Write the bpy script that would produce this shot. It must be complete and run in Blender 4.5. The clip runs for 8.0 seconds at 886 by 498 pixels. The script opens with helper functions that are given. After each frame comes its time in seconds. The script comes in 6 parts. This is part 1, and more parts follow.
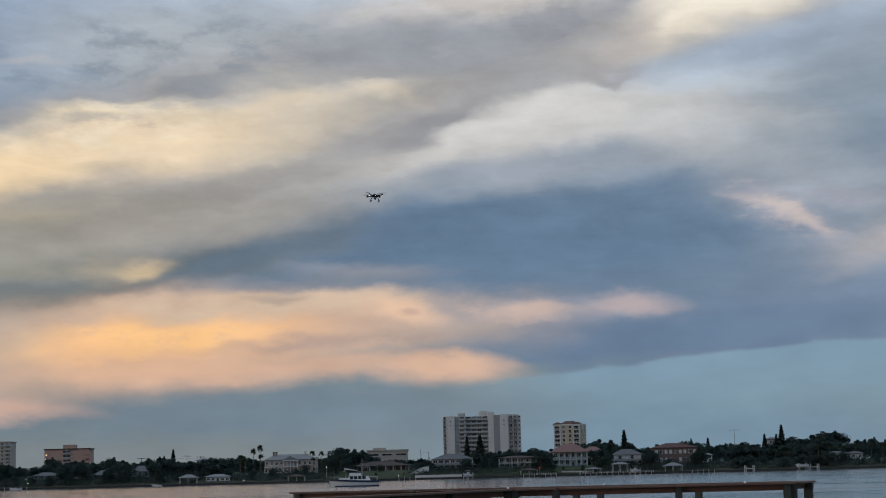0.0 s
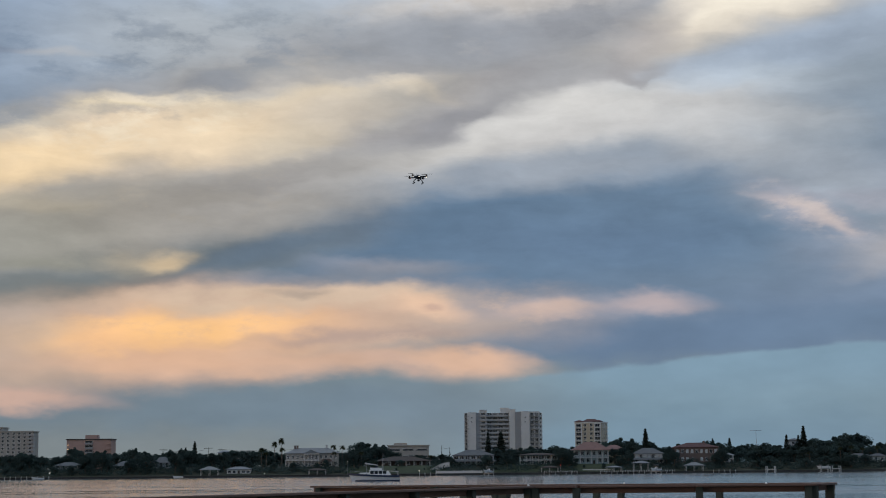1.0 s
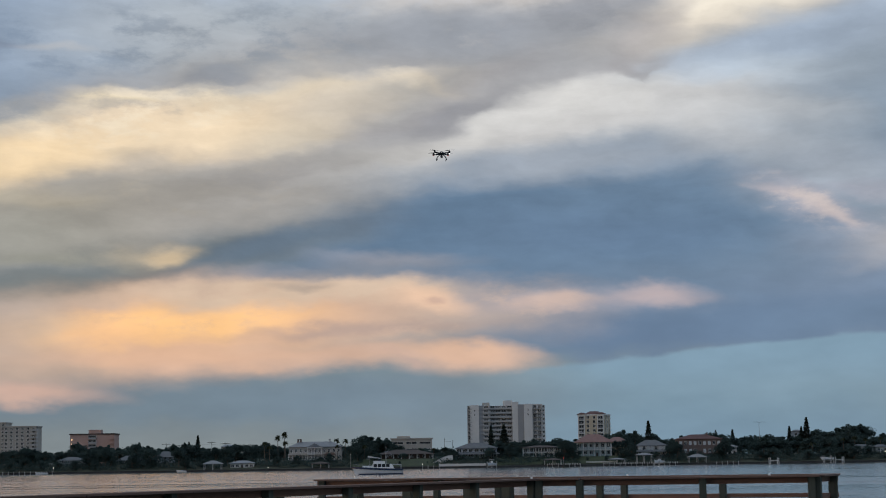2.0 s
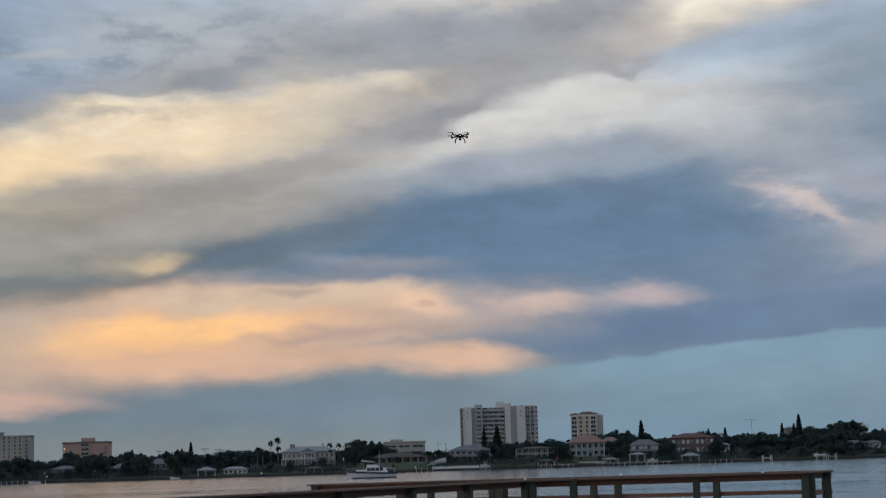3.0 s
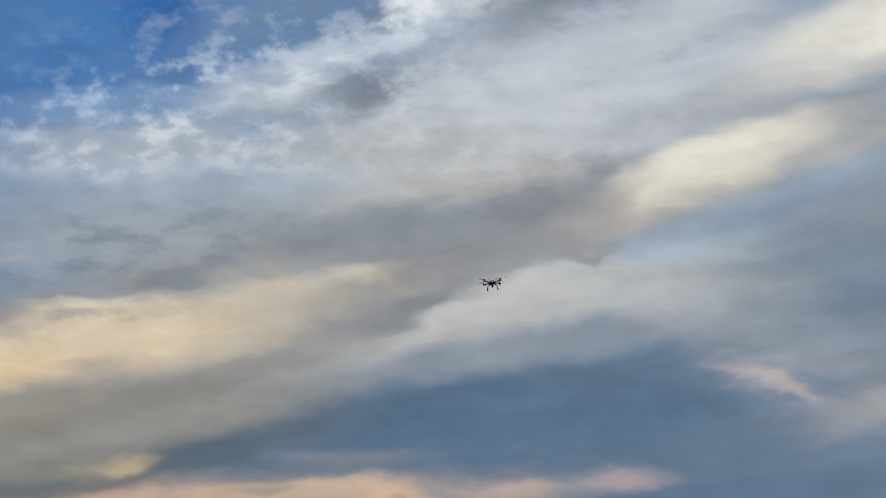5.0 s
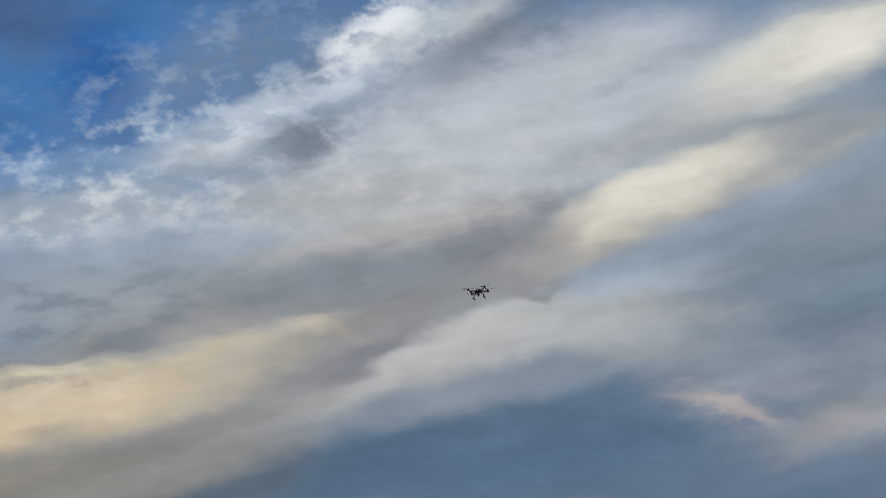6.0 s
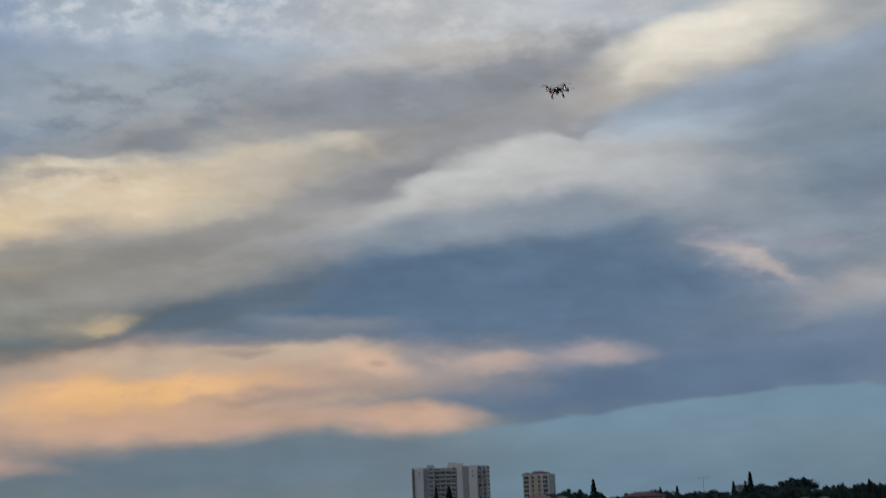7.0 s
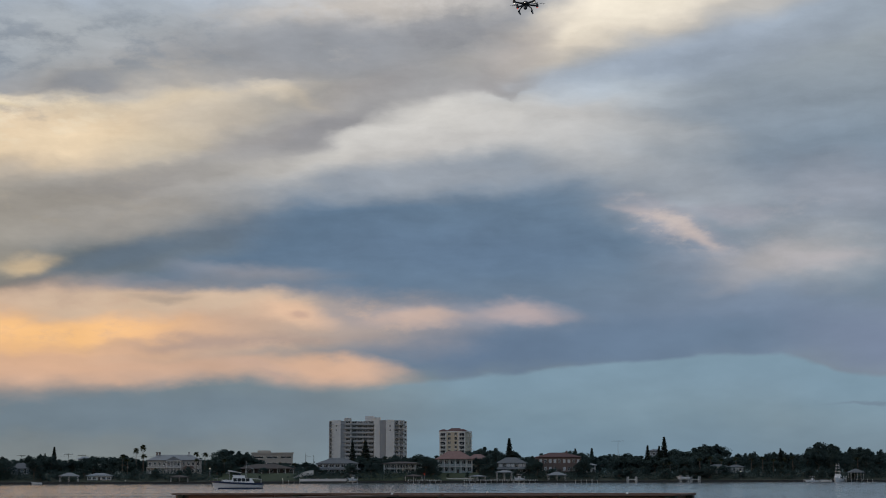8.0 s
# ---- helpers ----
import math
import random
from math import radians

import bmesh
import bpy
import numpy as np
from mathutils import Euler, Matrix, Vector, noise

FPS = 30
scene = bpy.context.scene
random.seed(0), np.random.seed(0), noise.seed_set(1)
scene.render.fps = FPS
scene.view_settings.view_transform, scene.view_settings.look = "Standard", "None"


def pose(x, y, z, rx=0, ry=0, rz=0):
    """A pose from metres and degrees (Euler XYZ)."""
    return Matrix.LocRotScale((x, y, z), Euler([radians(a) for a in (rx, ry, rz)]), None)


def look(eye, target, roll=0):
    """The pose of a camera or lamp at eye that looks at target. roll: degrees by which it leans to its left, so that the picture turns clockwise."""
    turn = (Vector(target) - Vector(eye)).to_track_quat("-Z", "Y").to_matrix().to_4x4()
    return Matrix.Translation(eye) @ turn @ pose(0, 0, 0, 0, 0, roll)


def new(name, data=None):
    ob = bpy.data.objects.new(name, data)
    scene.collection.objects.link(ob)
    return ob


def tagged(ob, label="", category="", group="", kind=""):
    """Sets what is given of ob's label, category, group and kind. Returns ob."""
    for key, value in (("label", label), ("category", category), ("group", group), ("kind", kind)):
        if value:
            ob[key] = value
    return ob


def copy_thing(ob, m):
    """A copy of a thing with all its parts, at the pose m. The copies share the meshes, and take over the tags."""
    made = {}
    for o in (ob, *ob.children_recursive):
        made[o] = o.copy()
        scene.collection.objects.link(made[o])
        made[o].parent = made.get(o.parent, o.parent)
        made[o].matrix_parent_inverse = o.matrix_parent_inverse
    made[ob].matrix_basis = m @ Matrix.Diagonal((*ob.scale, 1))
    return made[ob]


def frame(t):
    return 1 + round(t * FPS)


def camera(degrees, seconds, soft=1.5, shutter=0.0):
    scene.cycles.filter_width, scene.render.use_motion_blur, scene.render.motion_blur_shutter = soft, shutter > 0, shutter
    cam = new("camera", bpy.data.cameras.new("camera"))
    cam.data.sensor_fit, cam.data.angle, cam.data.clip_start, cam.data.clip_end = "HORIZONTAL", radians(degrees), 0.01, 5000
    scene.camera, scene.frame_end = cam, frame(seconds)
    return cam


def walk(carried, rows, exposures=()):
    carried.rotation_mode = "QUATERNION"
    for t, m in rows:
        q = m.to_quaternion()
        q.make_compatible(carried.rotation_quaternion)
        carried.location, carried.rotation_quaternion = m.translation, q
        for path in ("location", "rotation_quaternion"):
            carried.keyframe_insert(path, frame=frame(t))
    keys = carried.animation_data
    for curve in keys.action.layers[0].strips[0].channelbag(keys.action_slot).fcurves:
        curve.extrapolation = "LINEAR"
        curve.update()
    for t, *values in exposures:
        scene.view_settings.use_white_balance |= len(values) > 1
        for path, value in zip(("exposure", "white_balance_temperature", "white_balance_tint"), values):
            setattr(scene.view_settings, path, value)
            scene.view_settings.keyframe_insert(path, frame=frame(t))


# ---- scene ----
# ---- camera ----
EYE = (0.0, 0.0, 2.6)
cam = camera(29.47, 8.0, soft=1.0, shutter=0.4)


def view(tilt, lean, turn):
    """The hand-held camera turns about one standpoint on the bank."""
    return pose(*EYE, tilt, lean, turn)


walk(cam, [
    (0, view(97.624, 1.452, -0.621)),
    (0.5, view(97.394, 1.173, -0.699)),
    (1, view(97.499, 0.562, 0.074)),
    (1.5, view(97.517, 0.126, 0.610)),
    (1.7, view(97.446, 0.418, 0.465)),
    (2.8, view(96.941, 1.456, -0.062)),
    (3, view(97.350, 1.748, -0.039)),
    (3.5, view(98.821, 2.825, -0.314)),
    (4, view(100.094, 3.191, -0.664)),
    (4.5, view(101.518, 2.563, -1.026)),
    (4.7, view(102.459, 2.876, -1.056)),
    (5.8, view(105.585, 7.201, -0.607)),
    (6, view(105.233, 7.515, -1.572)),
    (6.5, view(102.717, 5.501, -1.809)),
    (7, view(99.326, 2.332, -1.648)),
    (7.5, view(97.711, 2.323, -3.510)),
    (8, view(97.752, 0.166, -4.510)),
], exposures=[(0.0, 0.0, 6500, 10), (2.8, 0.1, 6480, 10), (3.0, 0.05, 6480, 10), (3.5, -0.09, 6580, 10), (4.5, -0.24, 6330, 9), (5.8, -0.36, 6260, 8), (6.5, -0.42, 6200, 8), (7.0, -0.27, 6340, 9),
               (7.5, 0.06, 6600, 10), (8.0, -0.07, 6640, 10)])

# ---- world: dusk sky with cloud banks ----
world = bpy.data.worlds.new("world")
scene.world = world
world.use_nodes = True
wn, wl = world.node_tree.nodes, world.node_tree.links
wn.clear()
SUN_AZIMUTH, SUN_ELEVATION = -118.0, 5.0


def sky_math(op, a, b=None, c=None):
    n = wn.new("ShaderNodeMath")
    n.operation = op
    for i, v in enumerate((a, b, c)):
        if v is None:
            continue
        if isinstance(v, (int, float)):
            n.inputs[i].default_value = v
        else:
            wl.new(v, n.inputs[i])
    return n.outputs[0]


def sky_vec(op, a, b=None, scale=None):
    n = wn.new("ShaderNodeVectorMath")
    n.operation = op
    for i, v in enumerate((a, b)):
        if v is None:
            continue
        if isinstance(v, tuple):
            n.inputs[i].default_value = v
        else:
            wl.new(v, n.inputs[i])
    if scale is not None:
        n.inputs["Scale"].default_value = scale
    return n.outputs["Value"] if op == "LENGTH" else n.outputs[0]


def sky_noise(vec, scale, detail, rough=0.55):
    n = wn.new("ShaderNodeTexNoise")
    n.inputs["Scale"].default_value, n.inputs["Detail"].default_value, n.inputs["Roughness"].default_value = scale, detail, rough
    wl.new(vec, n.inputs["Vector"])
    return n


def sky_mix(fac, a, b):
    n = wn.new("ShaderNodeMix")
    n.data_type = "RGBA"
    for s, v in ((n.inputs[0], fac), (n.inputs[6], a), (n.inputs[7], b)):
        if isinstance(v, (int, float)):
            s.default_value = v
        elif isinstance(v, tuple):
            s.default_value = (*v, 1)
        else:
            wl.new(v, s)
    return n.outputs[2]


direction = wn.new("ShaderNodeTexCoord").outputs["Generated"]
sep = wn.new("ShaderNodeSeparateXYZ")
wl.new(direction, sep.inputs[0])
az = sky_math("MULTIPLY", sky_math("ARCTAN2", sep.outputs[0], sep.outputs[1]), 57.2958)
el = sky_math("MULTIPLY", sky_math("ARCSINE", sep.outputs[2]), 57.2958)
comb = wn.new("ShaderNodeCombineXYZ")
wl.new(az, comb.inputs[0]), wl.new(el, comb.inputs[1])
# clouds are drawn out along the wind: the relief is finer upwards than sideways, and leans up to the right
slant = wn.new("ShaderNodeMapping")
slant.inputs["Rotation"].default_value = (0, radians(12), 0)
slant.inputs["Scale"].default_value = (1, 1, 2.4)
wl.new(direction, slant.inputs["Vector"])
slanted = slant.outputs[0]
big = sky_vec("SCALE", sky_vec("SUBTRACT", sky_noise(slanted, 9.0, 2.0).outputs["Color"], (0.5, 0.5, 0.5)), scale=0.8)
small = sky_vec("SCALE", sky_vec("SUBTRACT", sky_noise(slanted, 25.0, 4.0, 0.52).outputs["Color"], (0.5, 0.5, 0.5)), scale=1.7)
ANGLES = sky_vec("ADD", comb.outputs[0], sky_vec("MULTIPLY", sky_vec("ADD", big, small), (1.0, 0.62, 0.0)))


def cloud(under, a, e, half_w, half_h, lean, soft, colour, amount):
    """One soft bank of cloud over what lies under it: bearing, elevation and half sizes in degrees."""
    shove = wn.new("ShaderNodeVectorMath")  # bright vapour below swells the edge a little
    shove.operation = "MULTIPLY_ADD"
    wl.new(under, shove.inputs[0]), wl.new(ANGLES, shove.inputs[2])
    shove.inputs[1].default_value = (0.05, 0.05, 0)
    m = wn.new("ShaderNodeMapping")
    m.vector_type = "TEXTURE"
    m.inputs["Location"].default_value = (a, e, 0)
    m.inputs["Rotation"].default_value = (0, 0, radians(lean))
    m.inputs["Scale"].default_value = (half_w, half_h, 1)
    wl.new(shove.outputs[0], m.inputs["Vector"])
    far = sky_vec("LENGTH", m.outputs[0])
    r = wn.new("ShaderNodeMapRange")
    r.interpolation_type = "SMOOTHSTEP"
    r.inputs["From Min"].default_value, r.inputs["From Max"].default_value = 1 + 0.6 * soft, 1 - soft
    r.inputs["To Min"].default_value, r.inputs["To Max"].default_value = 0, amount
    wl.new(far, r.inputs["Value"])
    return sky_mix(r.outputs[0], under, colour)


TATTERS = sky_noise(slanted, 26.0, 7.0, 0.66).outputs["Fac"]
loose = wn.new("ShaderNodeMapping")
loose.inputs["Rotation"].default_value = (0, radians(14), 0)
loose.inputs["Scale"].default_value = (1, 1, 1.7)
wl.new(direction, loose.inputs["Vector"])
PUFFS = sky_noise(loose.outputs[0], 40.0, 6.0, 0.62).outputs["Fac"]
FLECKS = sky_noise(slanted, 75.0, 5.0, 0.62).outputs["Fac"]


def wisps(under, a, e, half_w, half_h, lean, field, low, high, colour, amount):
    """Torn vapour over a stretch of sky: shreds of one colour where the field passes low to high."""
    m = wn.new("ShaderNodeMapping")
    m.vector_type = "TEXTURE"
    m.inputs["Location"].default_value = (a, e, 0)
    m.inputs["Rotation"].default_value = (0, 0, radians(lean))
    m.inputs["Scale"].default_value = (half_w, half_h, 1)
    wl.new(ANGLES, m.inputs["Vector"])
    far = sky_vec("LENGTH", m.outputs[0])
    r = wn.new("ShaderNodeMapRange")
    r.interpolation_type = "SMOOTHSTEP"
    r.inputs["From Min"].default_value, r.inputs["From Max"].default_value = 1.4, 0.3
    r.inputs["To Max"].default_value = amount
    wl.new(far, r.inputs["Value"])
    s = wn.new("ShaderNodeMapRange")
    s.interpolation_type = "SMOOTHSTEP"
    s.inputs["From Min"].default_value, s.inputs["From Max"].default_value = low, high
    wl.new(field, s.inputs["Value"])
    return sky_mix(sky_math("MULTIPLY", r.outputs[0], s.outputs[0]), under, colour)


GENTLE = sky_vec("ADD", comb.outputs[0], sky_vec("MULTIPLY", sky_vec("ADD", sky_vec("SCALE", big, scale=0.35), sky_vec("SCALE", small, scale=0.55)), (1.0, 0.5, 0.0)))


SWELL = sky_vec("ADD", comb.outputs[0], sky_vec("MULTIPLY", sky_vec("ADD", sky_vec("SCALE", big, scale=0.4), small), (1.0, 0.6, 0.0)))


def smooth_step(value, low, high, top=1.0):
    r = wn.new("ShaderNodeMapRange")
    r.interpolation_type = "SMOOTHSTEP"
    r.inputs["From Min"].default_value, r.inputs["From Max"].default_value, r.inputs["To Max"].default_value = low, high, top
    wl.new(value, r.inputs["Value"])
    return r.outputs[0]


def rim(under, line, sharp, reach, fade, colour, amount, warp=None):
    """Vapour on one side of a cloud's rim: the rim runs through bearings and elevations, sharp is the width of the rim,
    reach how far the vapour goes from it (upwards if positive), fade how softly the two ends die away."""
    parts = wn.new("ShaderNodeSeparateXYZ")
    wl.new(warp or GENTLE, parts.inputs[0])
    ramp_ = wn.new("ShaderNodeValToRGB")
    wl.new(sky_math("MULTIPLY_ADD", parts.outputs[0], 0.02, 0.5), ramp_.inputs[0])
    for i_, (a, e) in enumerate(line):
        stop = ramp_.color_ramp.elements[i_] if i_ < 2 else ramp_.color_ramp.elements.new(0.5 + a * 0.02)
        stop.position, stop.color = 0.5 + a * 0.02, (e / 30, e / 30, e / 30, 1)
    off = sky_math("SUBTRACT", parts.outputs[1], sky_math("MULTIPLY", ramp_.outputs[0], 30.0))
    if reach < 0:
        off, reach = sky_math("MULTIPLY", off, -1.0), -reach
    body = sky_math("MULTIPLY", smooth_step(off, -sharp, sharp), smooth_step(off, reach, sharp * 0.5))
    ends = sky_math("MULTIPLY", smooth_step(parts.outputs[0], line[0][0], line[0][0] + fade), smooth_step(parts.outputs[0], line[-1][0], line[-1][0] - fade))
    return sky_mix(sky_math("MULTIPLY", sky_math("MULTIPLY", body, ends), amount), under, colour)


WHITE_RIM = ((-2.7, 10.45), (-0.74, 10.95), (1.1, 11.45), (1.9, 12.1), (3.2, 12.7), (5.2, 13.0), (6.2, 13.1), (6.75, 12.7), (7.4, 13.1), (9.5, 13.3))
NOTCH_RIM = ((5.4, 13.0), (6.0, 13.2), (6.5, 12.85), (6.85, 12.65), (7.2, 13.1), (8.4, 13.5))
GOLD_RIM = ((-18.0, 10.6), (-14.1, 11.5), (-12.3, 12.15), (-11.7, 12.4), (-10.7, 12.63), (-9.6, 12.78), (-9.1, 12.45), (-7.9, 12.55), (-6.1, 12.75), (-3.4, 12.95), (-1.9, 13.25), (-0.7, 13.22), (0.3, 12.7), (1.4, 12.6))
CREAM_RIM = ((5.5, 13.2), (6.9, 13.6), (8.2, 13.85), (9.8, 14.2), (11.8, 14.5), (13.9, 15.05), (16.0, 15.45), (18.0, 16.0), (21.0, 17.0))
ORANGE_RIM = ((-12.5, 2.6), (-10.9, 2.9), (-9.6, 3.05), (-7.6, 3.02), (-5.1, 3.12), (-3.6, 3.3), (-2.1, 3.36), (-1.1, 3.1), (0.24, 3.05), (2.2, 3.08), (3.6, 3.4))
WEDGE_RIM = ((-0.5, 2.85), (3.0, 3.15), (4.85, 3.4), (6.76, 3.54), (8.66, 3.66), (10.55, 3.9), (12.45, 4.03), (14.3, 4.09), (15.84, 4.11), (16.6, 3.85), (17.65, 3.51), (19.3, 3.32), (24.0, 3.2), (32.0, 3.0))

nishita = wn.new("ShaderNodeTexSky")
nishita.sky_type, nishita.sun_disc = "NISHITA", False
nishita.sun_elevation, nishita.sun_rotation = radians(SUN_ELEVATION), radians(SUN_AZIMUTH)
clear = sky_vec("SCALE", nishita.outputs[0], scale=0.12)
ramp = wn.new("ShaderNodeValToRGB")
wl.new(sky_math("DIVIDE", el, 90.0), ramp.inputs[0])
stops = [(0.0, (0.190, 0.235, 0.262)), (0.035, (0.180, 0.250, 0.310)), (0.06, (0.155, 0.218, 0.310)), (0.11, (0.160, 0.228, 0.340)),
         (0.16, (0.330, 0.370, 0.420)), (0.21, (0.260, 0.340, 0.440)), (0.27, (0.072, 0.175, 0.400)), (0.42, (0.44, 0.50, 0.60)), (1.0, (0.62, 0.66, 0.72))]
for i, (at, rgb) in enumerate(stops):
    e_ = ramp.color_ramp.elements[i] if i < 2 else ramp.color_ramp.elements.new(at)
    e_.position, e_.color = at, (*rgb, 1)
sky = sky_mix(0.82, clear, ramp.outputs[0])
sky = cloud(sky, -13.18, 19.22, 8.55, 3.27, 12, 0.9, (0.061, 0.181, 0.445), 0.9)
sky = cloud(sky, -8.28, 22.56, 6.25, 3.27, 9, 0.7, (0.072, 0.202, 0.456), 1.0)
sky = cloud(sky, -7.90, 22.35, 1.46, 2.11, 31, 0.9, (0.027, 0.138, 0.413), 0.85)
sky = cloud(sky, -10.33, 24.13, 2.74, 1.35, -2, 0.8, (0.08, 0.138, 0.27), 0.8)
sky = cloud(sky, -3.70, 22.07, 4.98, 1.63, 17, 0.9, (0.175, 0.27, 0.445), 0.8)
sky = cloud(sky, -4.94, 19.89, 2.25, 0.50, 5, 0.9, (0.08, 0.188, 0.413), 0.6)
sky = cloud(sky, -6.80, 17.00, 8.44, 2.11, 1, 0.8, (0.376, 0.445, 0.539), 1.0)
sky = cloud(sky, 5.43, 18.36, 8.51, 3.27, 7, 0.7, (0.591, 0.617, 0.658), 1.0)
sky = cloud(sky, 2.93, 22.34, 2.29, 1.00, 12, 0.8, (0.672, 0.708, 0.753), 0.9)
sky = cloud(sky, 0.69, 21.07, 2.68, 0.77, 13, 0.9, (0.434, 0.503, 0.604), 0.7)
sky = cloud(sky, -1.84, 20.57, 4.52, 0.50, 12, 0.9, (0.552, 0.617, 0.701), 0.9)
sky = cloud(sky, -3.99, 19.39, 3.47, 0.48, 7, 0.9, (0.617, 0.651, 0.694), 0.9)
sky = cloud(sky, -9.36, 19.07, 3.46, 0.58, 2, 0.9, (0.246, 0.371, 0.578), 0.75)
sky = cloud(sky, -0.67, 19.30, 1.30, 0.69, 14, 0.8, (0.202, 0.227, 0.279), 0.85)
sky = cloud(sky, 6.02, 22.13, 3.11, 0.92, 13, 0.8, (0.238, 0.279, 0.342), 0.85)
sky = cloud(sky, 4.24, 22.75, 1.88, 0.67, 17, 0.9, (0.456, 0.515, 0.578), 0.8)
sky = cloud(sky, 1.19, 17.17, 5.23, 1.15, -2, 0.9, (0.515, 0.509, 0.503), 0.8)
sky = cloud(sky, -8.13, 17.48, 4.43, 0.87, -2, 0.9, (0.445, 0.491, 0.546), 0.8)
sky = cloud(sky, -8.00, 14.45, 6.55, 1.35, -2, 0.8, (0.305, 0.342, 0.381), 0.9)
sky = cloud(sky, 9.26, 20.49, 5.75, 1.54, 5, 0.9, (0.552, 0.571, 0.617), 0.8)
sky = cloud(sky, -15.11, 13.83, 4.75, 2.50, 3, 0.9, (0.262, 0.337, 0.445), 0.9)
sky = cloud(sky, -15.31, 14.18, 1.78, 0.87, -2, 0.9, (0.188, 0.254, 0.352), 0.7)
sky = cloud(sky, -8.11, 14.51, 6.55, 1.54, 4, 0.9, (0.434, 0.474, 0.515), 0.6)
sky = cloud(sky, 2.62, 7.71, 12.42, 2.88, 2, 0.6, (0.133, 0.205, 0.301), 1.0)
sky = cloud(sky, 8.32, 5.15, 8.88, 1.54, 2, 0.7, (0.153, 0.22, 0.314), 1.0)
sky = cloud(sky, -1.45, 8.21, 5.05, 1.15, 9, 0.8, (0.112, 0.178, 0.266), 0.9)
sky = cloud(sky, 5.52, 7.67, 5.04, 0.96, -1, 0.9, (0.127, 0.198, 0.301), 0.8)
sky = cloud(sky, 15.32, 5.34, 4.63, 2.31, -1, 0.9, (0.195, 0.258, 0.360), 0.8)
sky = cloud(sky, 8.30, 4.39, 8.10, 0.88, 4, 0.8, (0.13, 0.195, 0.296), 0.9)
sky = cloud(sky, 13.43, 4.62, 5.02, 0.65, 2, 0.8, (0.147, 0.216, 0.314), 0.8)
sky = cloud(sky, 19.5, 4.4, 3.4, 1.3, -8, 0.9, (0.190, 0.243, 0.350), 0.95)
sky = rim(sky, WEDGE_RIM, 0.10, -4.6, 7.0, (0.206, 0.314, 0.404), 1.0)
sky = cloud(sky, 8.23, 1.0, 8.08, 1.6, 2, 0.9, (0.185, 0.284, 0.362), 0.9)
sky = cloud(sky, 11.00, 0.79, 11.54, 1.15, -0, 0.9, (0.178, 0.270, 0.352), 0.8)
sky = cloud(sky, -9.24, 2.26, 11.93, 1.19, -1, 0.7, (0.156, 0.209, 0.254), 0.95)
sky = cloud(sky, -2.21, 2.17, 5.77, 1.15, -0, 0.9, (0.175, 0.238, 0.296), 0.8)
sky = cloud(sky, -11.62, 0.75, 10.77, 0.85, 0, 0.9, (0.209, 0.246, 0.262), 0.75)
sky = cloud(sky, -11.99, 8.73, 9.14, 2.40, 5, 0.7, (0.328, 0.305, 0.266), 1.0)
sky = cloud(sky, -14.41, 8.94, 3.11, 0.38, -4, 0.9, (0.456, 0.397, 0.296), 0.6)
sky = cloud(sky, -14.37, 7.54, 4.46, 1.15, 2, 0.9, (0.314, 0.309, 0.275), 0.8)
sky = cloud(sky, -8.75, 6.91, 5.23, 0.77, 9, 0.7, (0.138, 0.168, 0.188), 0.95)
sky = cloud(sky, -13.77, 5.96, 5.22, 0.65, 3, 0.7, (0.162, 0.184, 0.188), 0.9)
sky = cloud(sky, -5.70, 7.52, 3.49, 0.46, 16, 0.8, (0.122, 0.168, 0.223), 0.9)
sky = cloud(sky, -13.25, 7.01, 2.71, 0.27, 3, 0.9, (0.262, 0.262, 0.223), 0.6)
sky = cloud(sky, -10.17, 7.04, 1.55, 0.46, 3, 0.9, (0.456, 0.392, 0.296), 0.8)
sky = cloud(sky, -9.55, 7.05, 0.89, 0.38, 5, 0.8, (0.631, 0.491, 0.323), 0.9)
sky = cloud(sky, -4.95, 9.63, 6.44, 1.25, 15, 0.8, (0.352, 0.337, 0.319), 0.9)
sky = cloud(sky, -3.41, 12.89, 12.23, 2.11, 12, 0.7, (0.392, 0.381, 0.376), 0.9)
sky = cloud(sky, 2.89, 14.39, 5.76, 1.15, 19, 0.7, (0.314, 0.319, 0.332), 0.95)
sky = cloud(sky, 1.32, 15.77, 4.79, 0.58, 3, 0.9, (0.565, 0.521, 0.474), 0.85)
sky = cloud(sky, -3.41, 13.75, 5.15, 0.77, 6, 0.8, (0.314, 0.319, 0.328), 0.8)
sky = cloud(sky, 0.71, 12.33, 2.95, 0.73, 29, 0.7, (0.305, 0.301, 0.314), 0.95)
sky = cloud(sky, -1.84, 11.09, 4.51, 0.50, 18, 0.7, (0.332, 0.314, 0.309), 0.9)
sky = cloud(sky, -7.45, 9.60, 4.29, 0.50, 15, 0.8, (0.305, 0.287, 0.262), 0.8)
sky = cloud(sky, -6.14, 12.38, 6.50, 1.06, 5, 0.8, (0.552, 0.503, 0.423), 0.85)
sky = cloud(sky, -9.40, 11.36, 6.28, 1.19, 6, 0.7, (0.784, 0.631, 0.451), 0.95)
sky = cloud(sky, -14.45, 10.24, 3.91, 0.88, 11, 0.7, (0.855, 0.658, 0.418), 0.95)
sky = cloud(sky, -8.06, 11.30, 2.94, 0.69, 3, 0.9, (0.888, 0.723, 0.515), 0.7)
sky = cloud(sky, -4.96, 11.16, 2.16, 0.77, 9, 0.8, (0.631, 0.552, 0.434), 0.7)
sky = cloud(sky, -11.23, 12.30, 1.57, 0.31, 6, 0.7, (0.701, 0.604, 0.423), 0.9)
